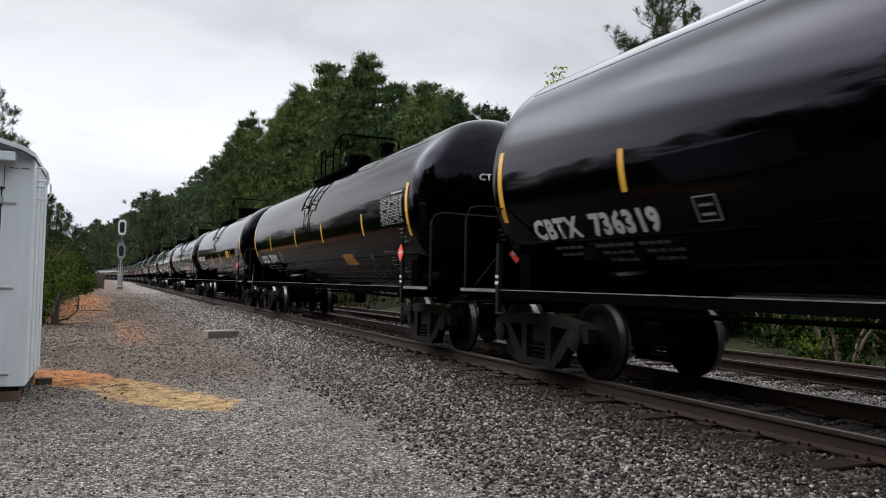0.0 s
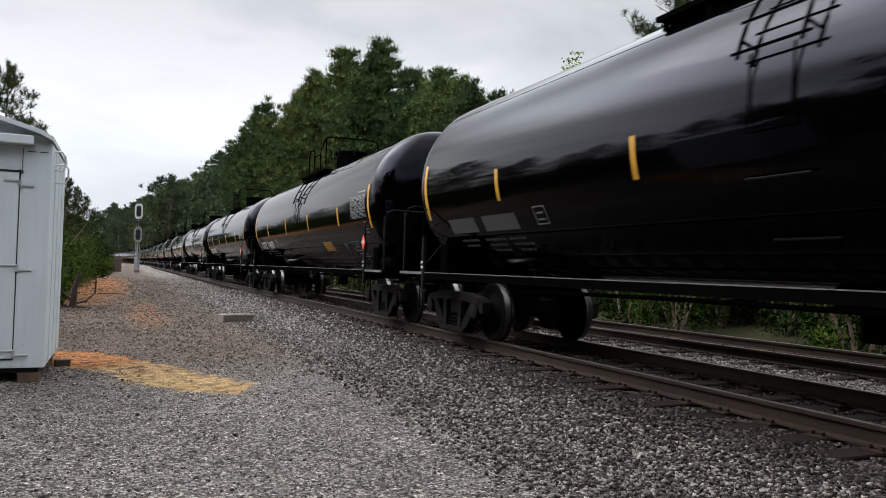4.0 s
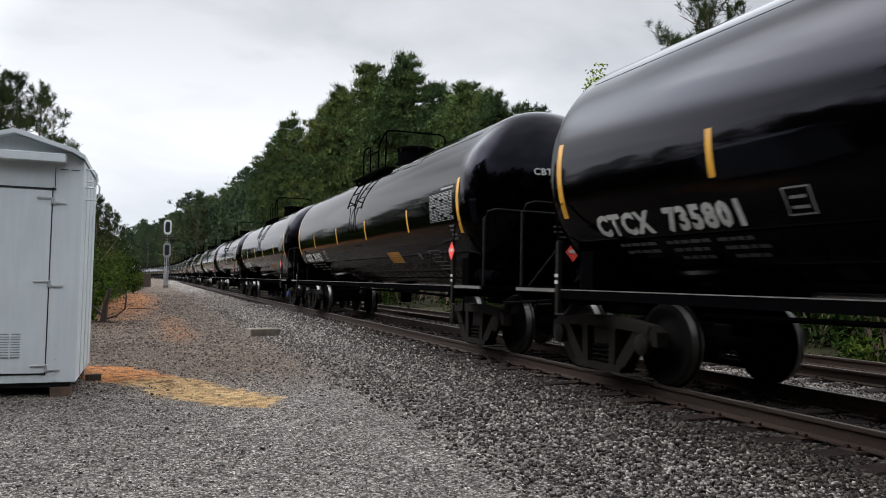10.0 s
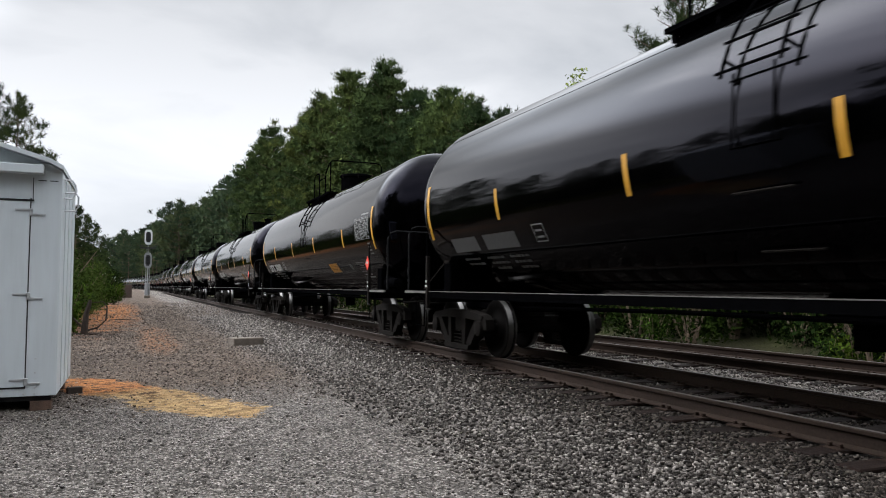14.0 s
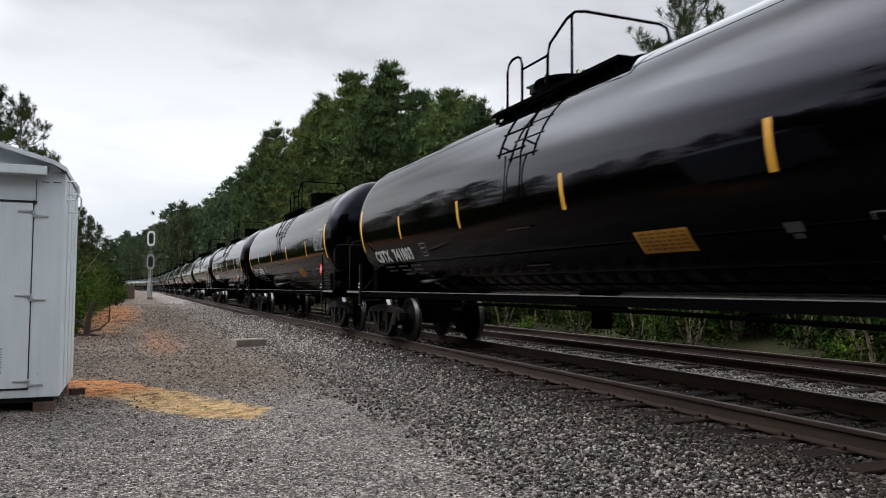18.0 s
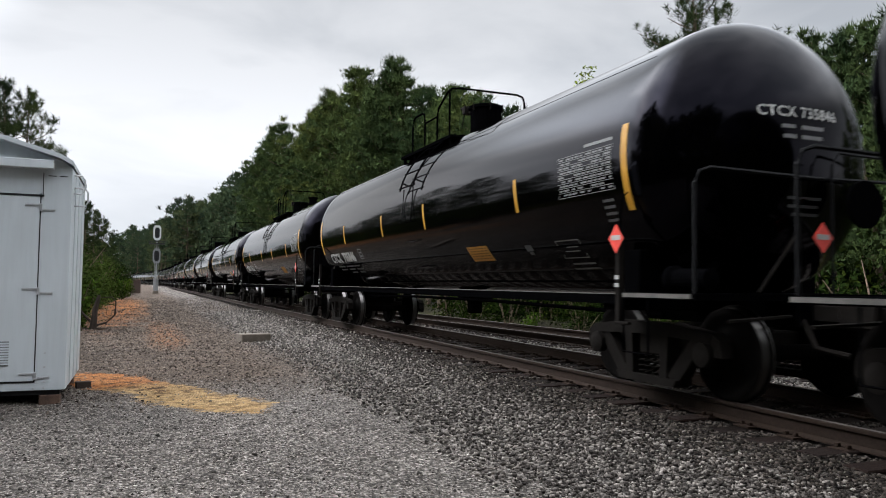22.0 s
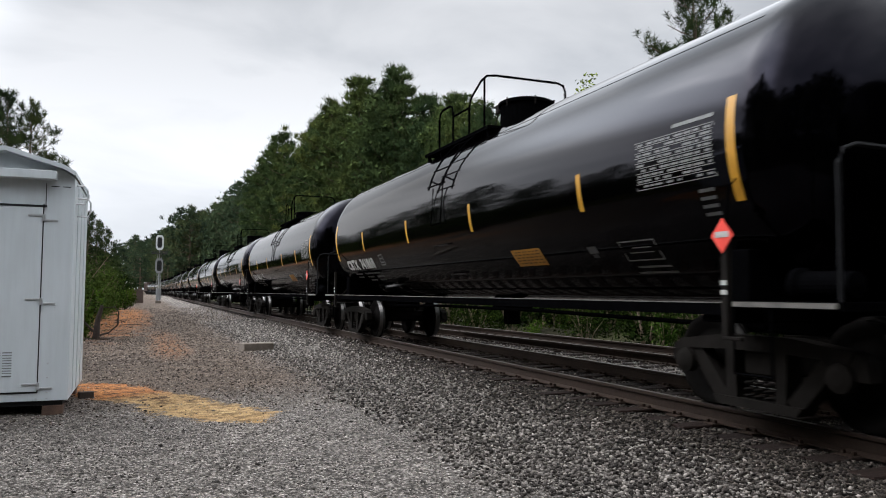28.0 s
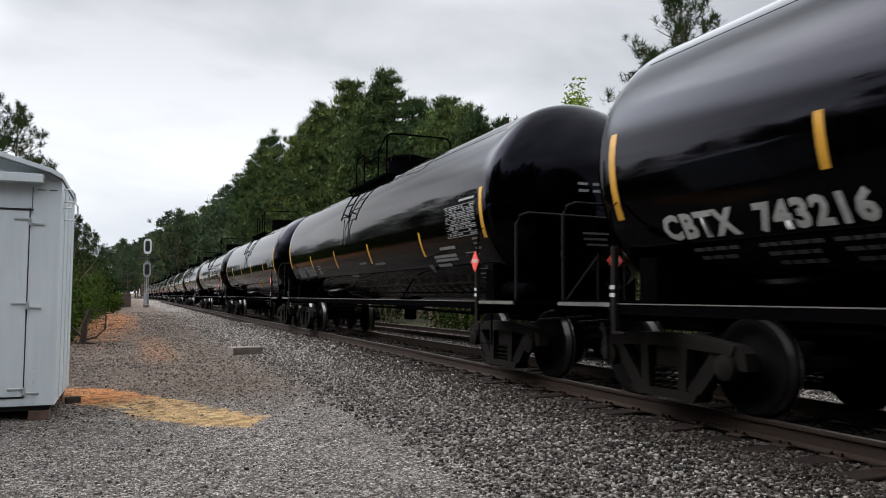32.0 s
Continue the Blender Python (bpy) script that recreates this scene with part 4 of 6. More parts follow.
    part("handrail_post", tubes(0.019, [(-0.78, -0.48, wz), (-0.78, -0.48, 4.80)]), M["black"], car)
    dome = part("dome", lathe(bmesh.new(), [(top - 0.20, dr), (top + dh - 0.11, dr), (top + dh - 0.10, dr + 0.035), (top + dh - 0.05, dr + 0.035), (top + dh - 0.02, dr - 0.03), (top + dh, 0.01)], "Z", 36, (0, dy, 0)), M["black"], car, "black round valve housing")
    bm = boxes((-0.30, -0.12, dy + dr + 0.05, dy + dr + 0.17, top + dh - 0.13, top + dh + 0.03), bevel=0.01)
    tube(bm, [(-0.2, dy + dr - 0.02, top + dh - 0.03), (-0.26, dy + dr + 0.31, top + dh + 0.03)], 0.025, 6)
    tube(bm, [(-0.25, dy + dr + 0.14, top + dh - 0.07), (-0.27, dy + dr + 0.22, top + dh - 0.31), (-0.26, dy + dr + 0.26, top + dh - 0.35)], 0.012, 5)
    part("latch", bm, M["grime"], dome)
    for k in range(6):
        a = radians(20 + 60 * k)
        part("eye_bolt", tubes(0.014, [(math.cos(a) * (dr + 0.03), dy + math.sin(a) * (dr + 0.03), top + dh - 0.16), (math.cos(a) * (dr + 0.03), dy + math.sin(a) * (dr + 0.03), top + dh - 0.02)]), M["grime"], dome)
    vy, vr, vh = st["valve"]
    part("valve", lathe(bmesh.new(), [(top - 0.05, vr), (top + vh, vr), (top + vh + 0.02, vr + 0.04), (top + vh + 0.07, vr + 0.04), (top + vh + 0.10, 0.02)], "Z", 16, (0.1, vy, 0)), M["black"], car)
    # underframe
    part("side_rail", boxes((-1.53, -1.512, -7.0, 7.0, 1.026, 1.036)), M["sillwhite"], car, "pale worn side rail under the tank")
    # added strip covers the tank's belly, painting the dark below the rail
    part("sill_angle", boxes((-1.525, -1.508, -7.0, 7.0, 0.925, 1.0255)), M["black"], car, "black strip added below the side rail to darken the belly")
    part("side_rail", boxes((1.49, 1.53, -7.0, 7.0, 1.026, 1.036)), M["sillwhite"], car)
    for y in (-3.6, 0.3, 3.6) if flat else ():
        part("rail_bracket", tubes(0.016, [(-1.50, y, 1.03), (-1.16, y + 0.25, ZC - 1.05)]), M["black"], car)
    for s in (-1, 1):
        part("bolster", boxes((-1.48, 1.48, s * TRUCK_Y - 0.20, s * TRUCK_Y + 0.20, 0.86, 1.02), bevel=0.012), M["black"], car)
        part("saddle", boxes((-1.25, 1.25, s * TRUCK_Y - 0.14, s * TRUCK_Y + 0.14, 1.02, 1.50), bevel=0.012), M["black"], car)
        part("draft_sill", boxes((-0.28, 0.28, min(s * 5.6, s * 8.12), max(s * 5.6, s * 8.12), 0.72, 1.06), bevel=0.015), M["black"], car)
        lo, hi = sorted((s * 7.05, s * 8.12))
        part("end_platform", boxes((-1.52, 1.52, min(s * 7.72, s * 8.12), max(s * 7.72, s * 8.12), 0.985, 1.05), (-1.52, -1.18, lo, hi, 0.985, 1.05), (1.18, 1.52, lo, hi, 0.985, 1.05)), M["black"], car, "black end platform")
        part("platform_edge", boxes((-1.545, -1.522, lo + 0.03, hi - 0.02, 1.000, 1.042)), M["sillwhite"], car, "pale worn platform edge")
        # corner ladder post with grab iron and step
        yq = s * 7.0
        part("corner_post", boxes((-1.56, -1.50, yq - 0.035, yq + 0.035, 0.72, 1.62), (-1.57, -1.52, yq - 0.19, yq + 0.03, 0.72, 0.75), bevel=0.006), M["grime"], car, "grey corner ladder post")
        for z in (1.10, 1.18):
            part("post_stripe", boxes((-1.566, -1.561, yq - 0.036, yq + 0.036, z, z + 0.04)), M["white"], car)
        part("grab_iron", tubes(0.014, [(-1.54, yq, 1.6), (-1.54, yq + s * 0.05, 2.0), (-1.45, yq + s * 0.05, 2.1)]), M["black"], car)
        part("step", tubes(0.014, [(-1.55, yq + s * 0.1, 0.98), (-1.55, yq + s * 0.1, 0.45), (-1.55, yq + s * 0.5, 0.45), (-1.55, yq + s * 0.5, 0.98)]), M["black"], car)
        # end handrails
        ye = s * 8.08
        part("end_handrail", tubes(0.019, [(-1.48, ye, 1.05), (-1.48, ye, 2.06), (-1.42, ye, 2.17), (-1.30, ye, 2.21), (0.0, ye, 2.19), (1.30, ye, 2.21), (1.42, ye, 2.17), (1.48, ye, 2.06), (1.48, ye, 1.05)]), M["handrail"], car, "black bent end handrail")
        part("end_handrail", tubes(0.016, [(0.2, ye + s * 0.02, 1.05), (0.2, ye + s * 0.02, 2.34), (0.3, ye + s * 0.02, 2.46), (1.2, ye + s * 0.02, 2.44)]), M["handrail"], car)
        # coupler
        bm = boxes((-0.09, 0.09, min(s * 8.05, s * 8.52), max(s * 8.05, s * 8.52), 0.78, 0.96), (-0.17, 0.17, min(s * 8.46, s * 8.69), max(s * 8.46, s * 8.69), 0.74, 1.02), bevel=0.02)
        tube(bm, [(-0.2, s * 8.1, 0.8), (-0.25, s * 8.3, 0.55), (-0.2, s * 8.62, 0.5)], 0.03, 6)
        tube(bm, [(-0.35, s * 8.1, 0.84), (-1.2, s * 8.2, 0.80)], 0.018, 5)
        part("coupler", bm, M["grime"], car, "grimy knuckle coupler")
    # brake gear at the low end
    bm = lathe(bmesh.new(), [(-8.02, 0.01), (-8.00, 0.10), (-7.55, 0.11), (-7.52, 0.14), (-7.46, 0.14), (-7.44, 0.01)], "Y", 20, (-1.22, 0, 1.18))
    part("air_tank", bm, M["black"], car, "black brake reservoir on the platform")
    part("brake_rod", tubes(0.016, [(-0.7, -8.05, 1.06), (-0.2, -8.06, 1.66)], [(-0.2, -8.05, 1.06), (-0.2, -8.06, 1.7)]), M["grime"], car)
    bm = lathe(bmesh.new(), [(-8.20, 0.24), (-8.16, 0.24)], "Y", 20, (0.55, 0, 1.95))
    part("brake_wheel", bm, M["black"], car)
    # placards: a red diamond on a post at the side, one at the end
    for sq, name in ((0, "placard"), (1, "placard")):
        bm = bmesh.new()
        if sq == 0:
            prism(bm, [(-7.0, 1.45), (-6.87, 1.60), (-7.0, 1.75), (-7.13, 1.60)], -1.575, -1.567)
            ob = part(name, bm, M["red"], car, "red diamond hazard placard")
            part("placard_band", boxes((-1.580, -1.576, -7.08, -6.92, 1.585, 1.635)), M["white"], ob)
        else:
            prism(bm, [(-0.13, 1.60), (0.0, 1.75), (0.13, 1.60), (0.0, 1.45)], 0.0, 0.008)
            bmesh.ops.transform(bm, matrix=pose(0.02, -8.14, 0, 0, 0, -90), verts=bm.verts[:])
            ob = part(name, bm, M["red"], car, "red diamond hazard placard")
            part("placard_band", boxes((-0.06, 0.10, -8.153, -8.149, 1.585, 1.635)), M["white"], ob)
    part("outlet", boxes((-0.25, 0.25, -0.3, 0.3, 0.80, 1.05), (-0.12, 0.12, -0.12, 0.12, 0.55, 0.82), bevel=0.03), M["black"], car)
    part("brake_pipe", tubes(0.03, [(-0.5, -6.4, 0.78), (-0.55, -2.0, 0.84), (-0.55, 2.0, 0.84), (-0.5, 6.4, 0.78)]), M["black"], car)
    # trucks
    sf, sp, ws = sideframe_mesh(), spring_mesh(), wheelset_mesh()
    smesh, pmesh, wmesh = (bpy.data.meshes.new(k) for k in ("side_frame", "spring", "wheelset"))
    for bmx, me in ((sf, smesh), (sp, pmesh), (ws, wmesh)):
        bmx.to_mesh(me)
        bmx.free()
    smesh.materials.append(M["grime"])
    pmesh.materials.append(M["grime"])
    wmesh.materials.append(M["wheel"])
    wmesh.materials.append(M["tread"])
    bmc = bmesh.new()
    lathe(bmc, [(-0.04, 0.12), (0.05, 0.12), (0.07, 0.06), (0.075, 0.01)], "X", 16)
    cmesh = bpy.data.meshes.new("bearing_cap")
    bmc.to_mesh(cmesh)
    bmc.free()
    cmesh.materials.append(M["grime"])
    for s in (-1, 1):
        bogie = part("truck", boxes((-1.02, 1.02, -0.19, 0.19, 0.38, 0.62), (-0.5, 0.5, -0.24, 0.24, 0.6, 0.72), bevel=0.02), M["grime"], car, "cast steel truck under the car")
        bogie.location = (0, s * TRUCK_Y, 0)
        for side in (-1, 1):
            o = new("side_frame", smesh)
            o.parent, o.location = bogie, (side * 0.99, 0, 0)
            for cy in (-0.12, 0.0, 0.12):
                o = new("spring", pmesh)
                o.parent, o.location = bogie, (side * 1.0, cy, 0)
            for a in (-AXLE, AXLE):
                o = new("bearing_cap", cmesh)
                o.parent, o.matrix_basis = bogie, pose(side * 1.06, a, WHEEL_R) @ pose(0, 0, 0, 0, 0, 0 if side > 0 else 180)
        for a in (-AXLE, AXLE):
            o = new("wheelset", wmesh)
            o.parent, o.location = bogie, (0, a, WHEEL_R)
            tagged(o, "dark steel wheels with polished treads")
    return car


MARKS = {0: "CBTX  736319", 1: "CTCX  735992", 2: "GATX  286236", 4: "CBTX  741873", 5: "CBTX  743297", 6: "CBTX  742207", 7: "CTCX  735801", 8: "CBTX  741952", 9: "CBTX  742211", 11: "CBTX  742080", 12: "CBTX  736245", 13: "CBTX  741803", 14: "CBTX  741782", 15: "CTCX  742991", 16: "CTCX  735846", 17: "CBTX  736221", 18: "CBTX  741452", 19: "CBTX  726336", 20: "CBTX  741868", 21: "CBTX  741625", 22: "CBTX  743216"}
FIRST, LAST = -2, 35
MAKE = {1: "slim", 2: "shallow", 7: "tall", 10: "low", 12: "slim", 13: "low", 16: "tall", 17: "slim", 18: "low", 19: "shallow", 21: "low", 23: "shallow"}
UNLABELLED = (3, 5, 19, 22, 23)
# where the short yellow strips sit on single cars
STRIPS = {1: (4.5, 1.2, -1.52, -4.6), 3: (4.5, 1.55, -1.42, -4.52), 5: (4.5, 1.55, -1.26, -4.5), 6: (4.55, 1.27, -1.2, -4.42), 7: (4.42, 1.35, -1.1, -4.43), 8: (4.55, 1.6, -1.32, -4.44), 9: (4.5, 1.45, -1.2, -4.46),
          10: (4.5, 1.55, -0.97, -4.37), 12: (4.5, 1.06, -1.36, -4.72), 13: (4.5, 1.7, -1.38, -4.52), 15: (4.55, 1.78, -1.3, -4.6), 18: (4.45, 1.5, -1.71, -4.47), 21: (4.41, 1.56, -2.0, -4.68), 22: (4.5, 1.68, -1.28, -4.49)}
START = 1.29                           # centre of car 0 at the start
# couplers stretch and lengths differ a little: metres by which a car lags
LAG = {0: 0.15, 1: 0.17, 2: 0.12, 3: 0.10, 12: 0.22, 13: 0.14, 14: 0.39, 15: 0.40, 16: 0.31, 17: 0.34, 18: 0.46, 19: 0.50, 20: 0.46, 21: 0.58, 22: 0.25, 23: 0.17}
train = {}


def travelled(t):
    return 12.3 * t - 0.0085 * t * t


def build_train():
    protos = {kind: build_tank_car(kind) for kind in STYLES}
    used = set()
    for k in range(FIRST, LAST + 1):
        p = protos[MAKE.get(k, "wide")]
        if p not in used:
            car = p
            used.add(p)
        else:
            car = copy_thing(p, pose(0, 0, 0))
        tagged(car, "black tank car on the moving train, its shell glossy and wet", "tank car", "cars of the train")
        train[k] = car
    # one bearing of this car has a blue end cap
    for b in train[9].children:
        for o in b.children:
            if o.name.split(".")[0] == "bearing_cap" and b.location.y < 0 and o.location.y > 0 and o.location.x < 0:
                o.data = o.data.copy()
                o.data.materials[0] = M["blue"]
                tagged(o, "blue bearing end cap")
    for k, car in train.items():
        tank = next(o for o in car.children if o.name.split(".")[0] == "tank")
        make = MAKE.get(k, "wide")
        strips = [o for o in tank.children if o.name.split(".")[0] == "reflector"][:4]
        for o, y, home in zip(strips, STRIPS.get(k, STYLES[make]["strips"]), STYLES[make]["strips"]):
            o.location.y = y - home
        if k in UNLABELLED:
            for o in [o for o in tank.children if o.name.split(".")[0] == "label"]:
                for q in list(o.children) + [o]:
                    bpy.data.objects.remove(q)
        if k in MARKS:
            mark_on_shell(MARKS[k], 6.56 if MAKE.get(k) == "shallow" else 6.46, 2.02 if MAKE.get(k) == "shallow" else 1.66, 0.30, tank, 1.11)
            mark_on_head(MARKS[k].split()[0] + " " + MARKS[k].split()[1], -0.57, 2.81, 0.155, tank, HEAD * (0.72 if MAKE.get(k) == "shallow" else 1.0))
        else:
            for y0, y1 in ((6.36, 5.45), (5.2, 4.2)):
                part("reporting_mark", bars_on_shell([(y0, y1, 1.66, 1.87)]), M["faded"], tank, "unreadable white stencilled mark")


def build_tail():
    """The last vehicle: a brown covered freight car behind the tanks."""
    car = empty("buffer_car")
    bm = bmesh.new()
    prism(bm, [(-6.6, 1.1), (6.6, 1.1), (7.2, 3.0), (7.2, 4.0), (-7.2, 4.0), (-7.2, 3.0)], -1.5, 1.5)
    part("body", bm, M["brown"], car)
    for k in range(13):
        y = -6.0 + k
        part("side_post", boxes((-1.58, -1.5, y - 0.05, y + 0.05, 1.15, 3.95)), M["brown"], car)
    part("roof", boxes((-1.6, 1.6, -7.3, 7.3, 4.0, 4.12), bevel=0.03), M["brown"], car)
    part("underframe", boxes((-1.4, 1.4, -7.8, 7.8, 0.8, 1.1), bevel=0.02), M["black"], car)
    for s in (-1, 1):
        bm = boxes((-1.05, 1.05, s * 5.6 - 1.1, s * 5.6 + 1.1, 0.3, 0.7), bevel=0.05)
        for a in (-AXLE, AXLE):
            lathe(bm, [(-0.8, 0.3), (-0.8, 0.45), (-0.66, 0.457), (0.66, 0.457), (0.8, 0.45), (0.8, 0.3)], "X", 24, (0, s * 5.6 + a, WHEEL_R))
        part("truck", bm, M["grime"], car)
    tagged(car, "brown freight car coupled behind the last tank car", "freight car")
    train[LAST + 1] = car


# ------------------------------------------------------------ yard things
def build_shelter():
    """Narrow pale grey steel equipment shelter on timber blocks."""
    x0, x1, y0, y1, zb, zt = -2.22, -0.79, 9.75, 11.85, -0.165, 2.42
    s = tagged(empty("equipment_shelter", pose(0, 0, 0)), "pale grey steel equipment shelter on brown timber blocks", "equipment shelter")
    sh, xm = M["shelter"], (x0 + x1) / 2
    part("wall", boxes((x0, x1, y0, y0 + 0.05, zb, zt), bevel=0.004), sh, s, "pale grey front wall")
    part("wall", boxes((x1 - 0.05, x1, y0 + 0.052, y1, zb, zt), bevel=0.004), sh, s, "pale grey ribbed side wall")
    part("wall", boxes((x0, x0 + 0.05, y0 + 0.052, y1, zb, zt), bevel=0.004), sh, s)
    part("wall", boxes((x0 + 0.052, x1 - 0.052, y1 - 0.05, y1, zb, zt), bevel=0.004), sh, s)
    part("floor_frame", boxes((x0 + 0.06, x1 - 0.06, y0 + 0.06, y1 - 0.06, zb - 0.06, zb + 0.04)), M["shelter_dark"], s)
    for k in range(3):
        y = y0 + 0.5 + k * 0.55
        part("rib", boxes((x1, x1 + 0.010, y - 0.03, y + 0.03, zb + 0.02, zt - 0.04), bevel=0.006), sh, s)
    # gable roof whose edge overhangs, shallow
    bm = bmesh.new()
    ov, za, ze = 0.015, zt + 0.26, zt + 0.03
    pts = [(x0 - ov, ze), (x0 + 0.12, ze + 0.055), (xm, za), (x1 - 0.12, ze + 0.055), (x1 + ov, ze - 0.02)]
    a = [[bm.verts.new((x, y, z + dz)) for x, z in pts] for y in (y0 - 0.15, y1 + 0.1) for dz in (0.0, 0.05)]
    for lo, hi in ((a[0], a[1]), (a[2], a[3])):
        for i in range(4):
            bm.faces.new((lo[i], lo[i + 1], hi[i + 1], hi[i]))
    for i in range(4):
        bm.faces.new((a[1][i], a[1][i + 1], a[3][i + 1], a[3][i]))
        bm.faces.new((a[0][i], a[2][i], a[2][i + 1], a[0][i + 1]))
    for i in (0, 4):
        bm.faces.new((a[0][i], a[1][i], a[3][i], a[2][i]))
    bmesh.ops.recalc_face_normals(bm, faces=bm.faces[:])
    part("roof", bm, sh, s, "pale grey gabled sheet roof")
    bm = bmesh.new()
    g = [bm.verts.new((x, y0 + 0.01, z)) for x, z in ((x0, zt), (x1, zt), (x1 - 0.12, ze + 0.05), (xm, za - 0.004), (x0 + 0.12, ze + 0.05))]
    bm.faces.new(g)
    r = bmesh.ops.extrude_face_region(bm, geom=bm.faces[:])
    bmesh.ops.translate(bm, vec=(0, 0.04, 0), verts=[v for v in r["geom"] if isinstance(v, bmesh.types.BMVert)])
    bmesh.ops.recalc_face_normals(bm, faces=bm.faces[:])
    part("gable", bm, sh, s)
    part("drip_trim", boxes((x0 - 0.02, x1 - 0.185, y0 - 0.16, y0 - 0.002, zt - 0.045, zt + 0.055), bevel=0.006), sh, s, "pale grey hood over the door")
    # door and its frame gaps
    dx = x1 - 0.315
    part("door", boxes((x0 + 0.20, dx - 0.012, y0 - 0.022, y0 - 0.001, -0.055, 2.06), bevel=0.004), sh, s, "pale grey steel door")
    part("gap", boxes((dx - 0.011, dx + 0.001, y0 - 0.006, y0 - 0.001, -0.06, 2.10)), M["shelter_dark"], s)
    part("gap", boxes((x0 + 0.2, dx + 0.03, y0 - 0.03, y0 - 0.001, 2.065, 2.085)), M["shelter_dark"], s)
    part("gap", boxes((x0 + 0.2, dx, y0 - 0.008, y0 - 0.001, -0.075, -0.058)), M["shelter_dark"], s)
    part("seam", boxes((dx + 0.012, dx + 0.020, y0 - 0.005, y0 - 0.001, 2.09, zt - 0.08)), M["shelter_dark"], s)
    for z in (1.93, 0.965, -0.005):
        bm = boxes((dx + 0.002, dx + 0.15, y0 - 0.014, y0 - 0.001, z - 0.03, z - 0.005), (dx - 0.16, dx - 0.012, y0 - 0.034, y0 - 0.023, z + 0.02, z + 0.045), (dx - 0.015, dx + 0.02, y0 - 0.04, y0 - 0.015, z - 0.035, z + 0.05), bevel=0.003)
        part("hinge", bm, M["galv"], s, "galvanised strap hinge")
    for c in range(3):
        lx = dx - 0.44 + c * 0.115 - 0.10
        v = part("louvre", boxes((lx - 0.052, lx + 0.042, y0 - 0.026, y0 - 0.0225, 0.12, 0.40)), M["signal"], s, "louvred vent column")
        for k in range(9):
            z = 0.135 + k * 0.029
            part("slat", boxes((lx - 0.052, lx + 0.042, y0 - 0.034, y0 - 0.0265, z, z + 0.019)), sh, v)
    for x, z in ((x1 - 0.22, 0.26), (x1 - 0.22, 0.10), (x1 - 0.22, -0.07), (x1 - 0.22, -0.14), (x1 - 0.33, -0.14)):
        part("bolt", boxes((x - 0.01, x + 0.01, y0 - 0.008, y0 - 0.001, z - 0.008, z + 0.008)), M["galv"], s)
    for x in (x1 - 0.20, x1 - 0.08):
        part("slot", boxes((x - 0.05, x + 0.035, y0 - 0.004, y0 - 0.001, zt - 0.115, zt - 0.105)), M["shelter_dark"], s)
    # bent rungs near the eave of the side wall
    for k, (z, d) in enumerate(((2.36, 0.09), (2.22, 0.12))):
        part("rung", tubes(0.012, [(x1, y0 + 0.25 + 0.1 * k, z), (x1 + d, y0 + 0.25 + 0.1 * k, z), (x1 + d + 0.03, y0 + 0.25 + 0.1 * k, z - 0.05), (x1 + d + 0.03, y0 + 0.25 + 0.1 * k, z - 0.17), (x1 + d, y0 + 0.25 + 0.1 * k, z - 0.22), (x1, y0 + 0.25 + 0.1 * k, z - 0.22)]), M["galv"], s, "bent galvanised rung")
    for x in (x1 - 0.16, x0 + 0.18):
        for y in (y0 + 0.12, y1 - 0.15):
            part("foot_block", boxes((x - 0.11, x + 0.11, y - 0.1, y + 0.1, ground_z(x, y) - 0.02, zb - 0.06), bevel=0.01), M["block"], s, "brown timber block")


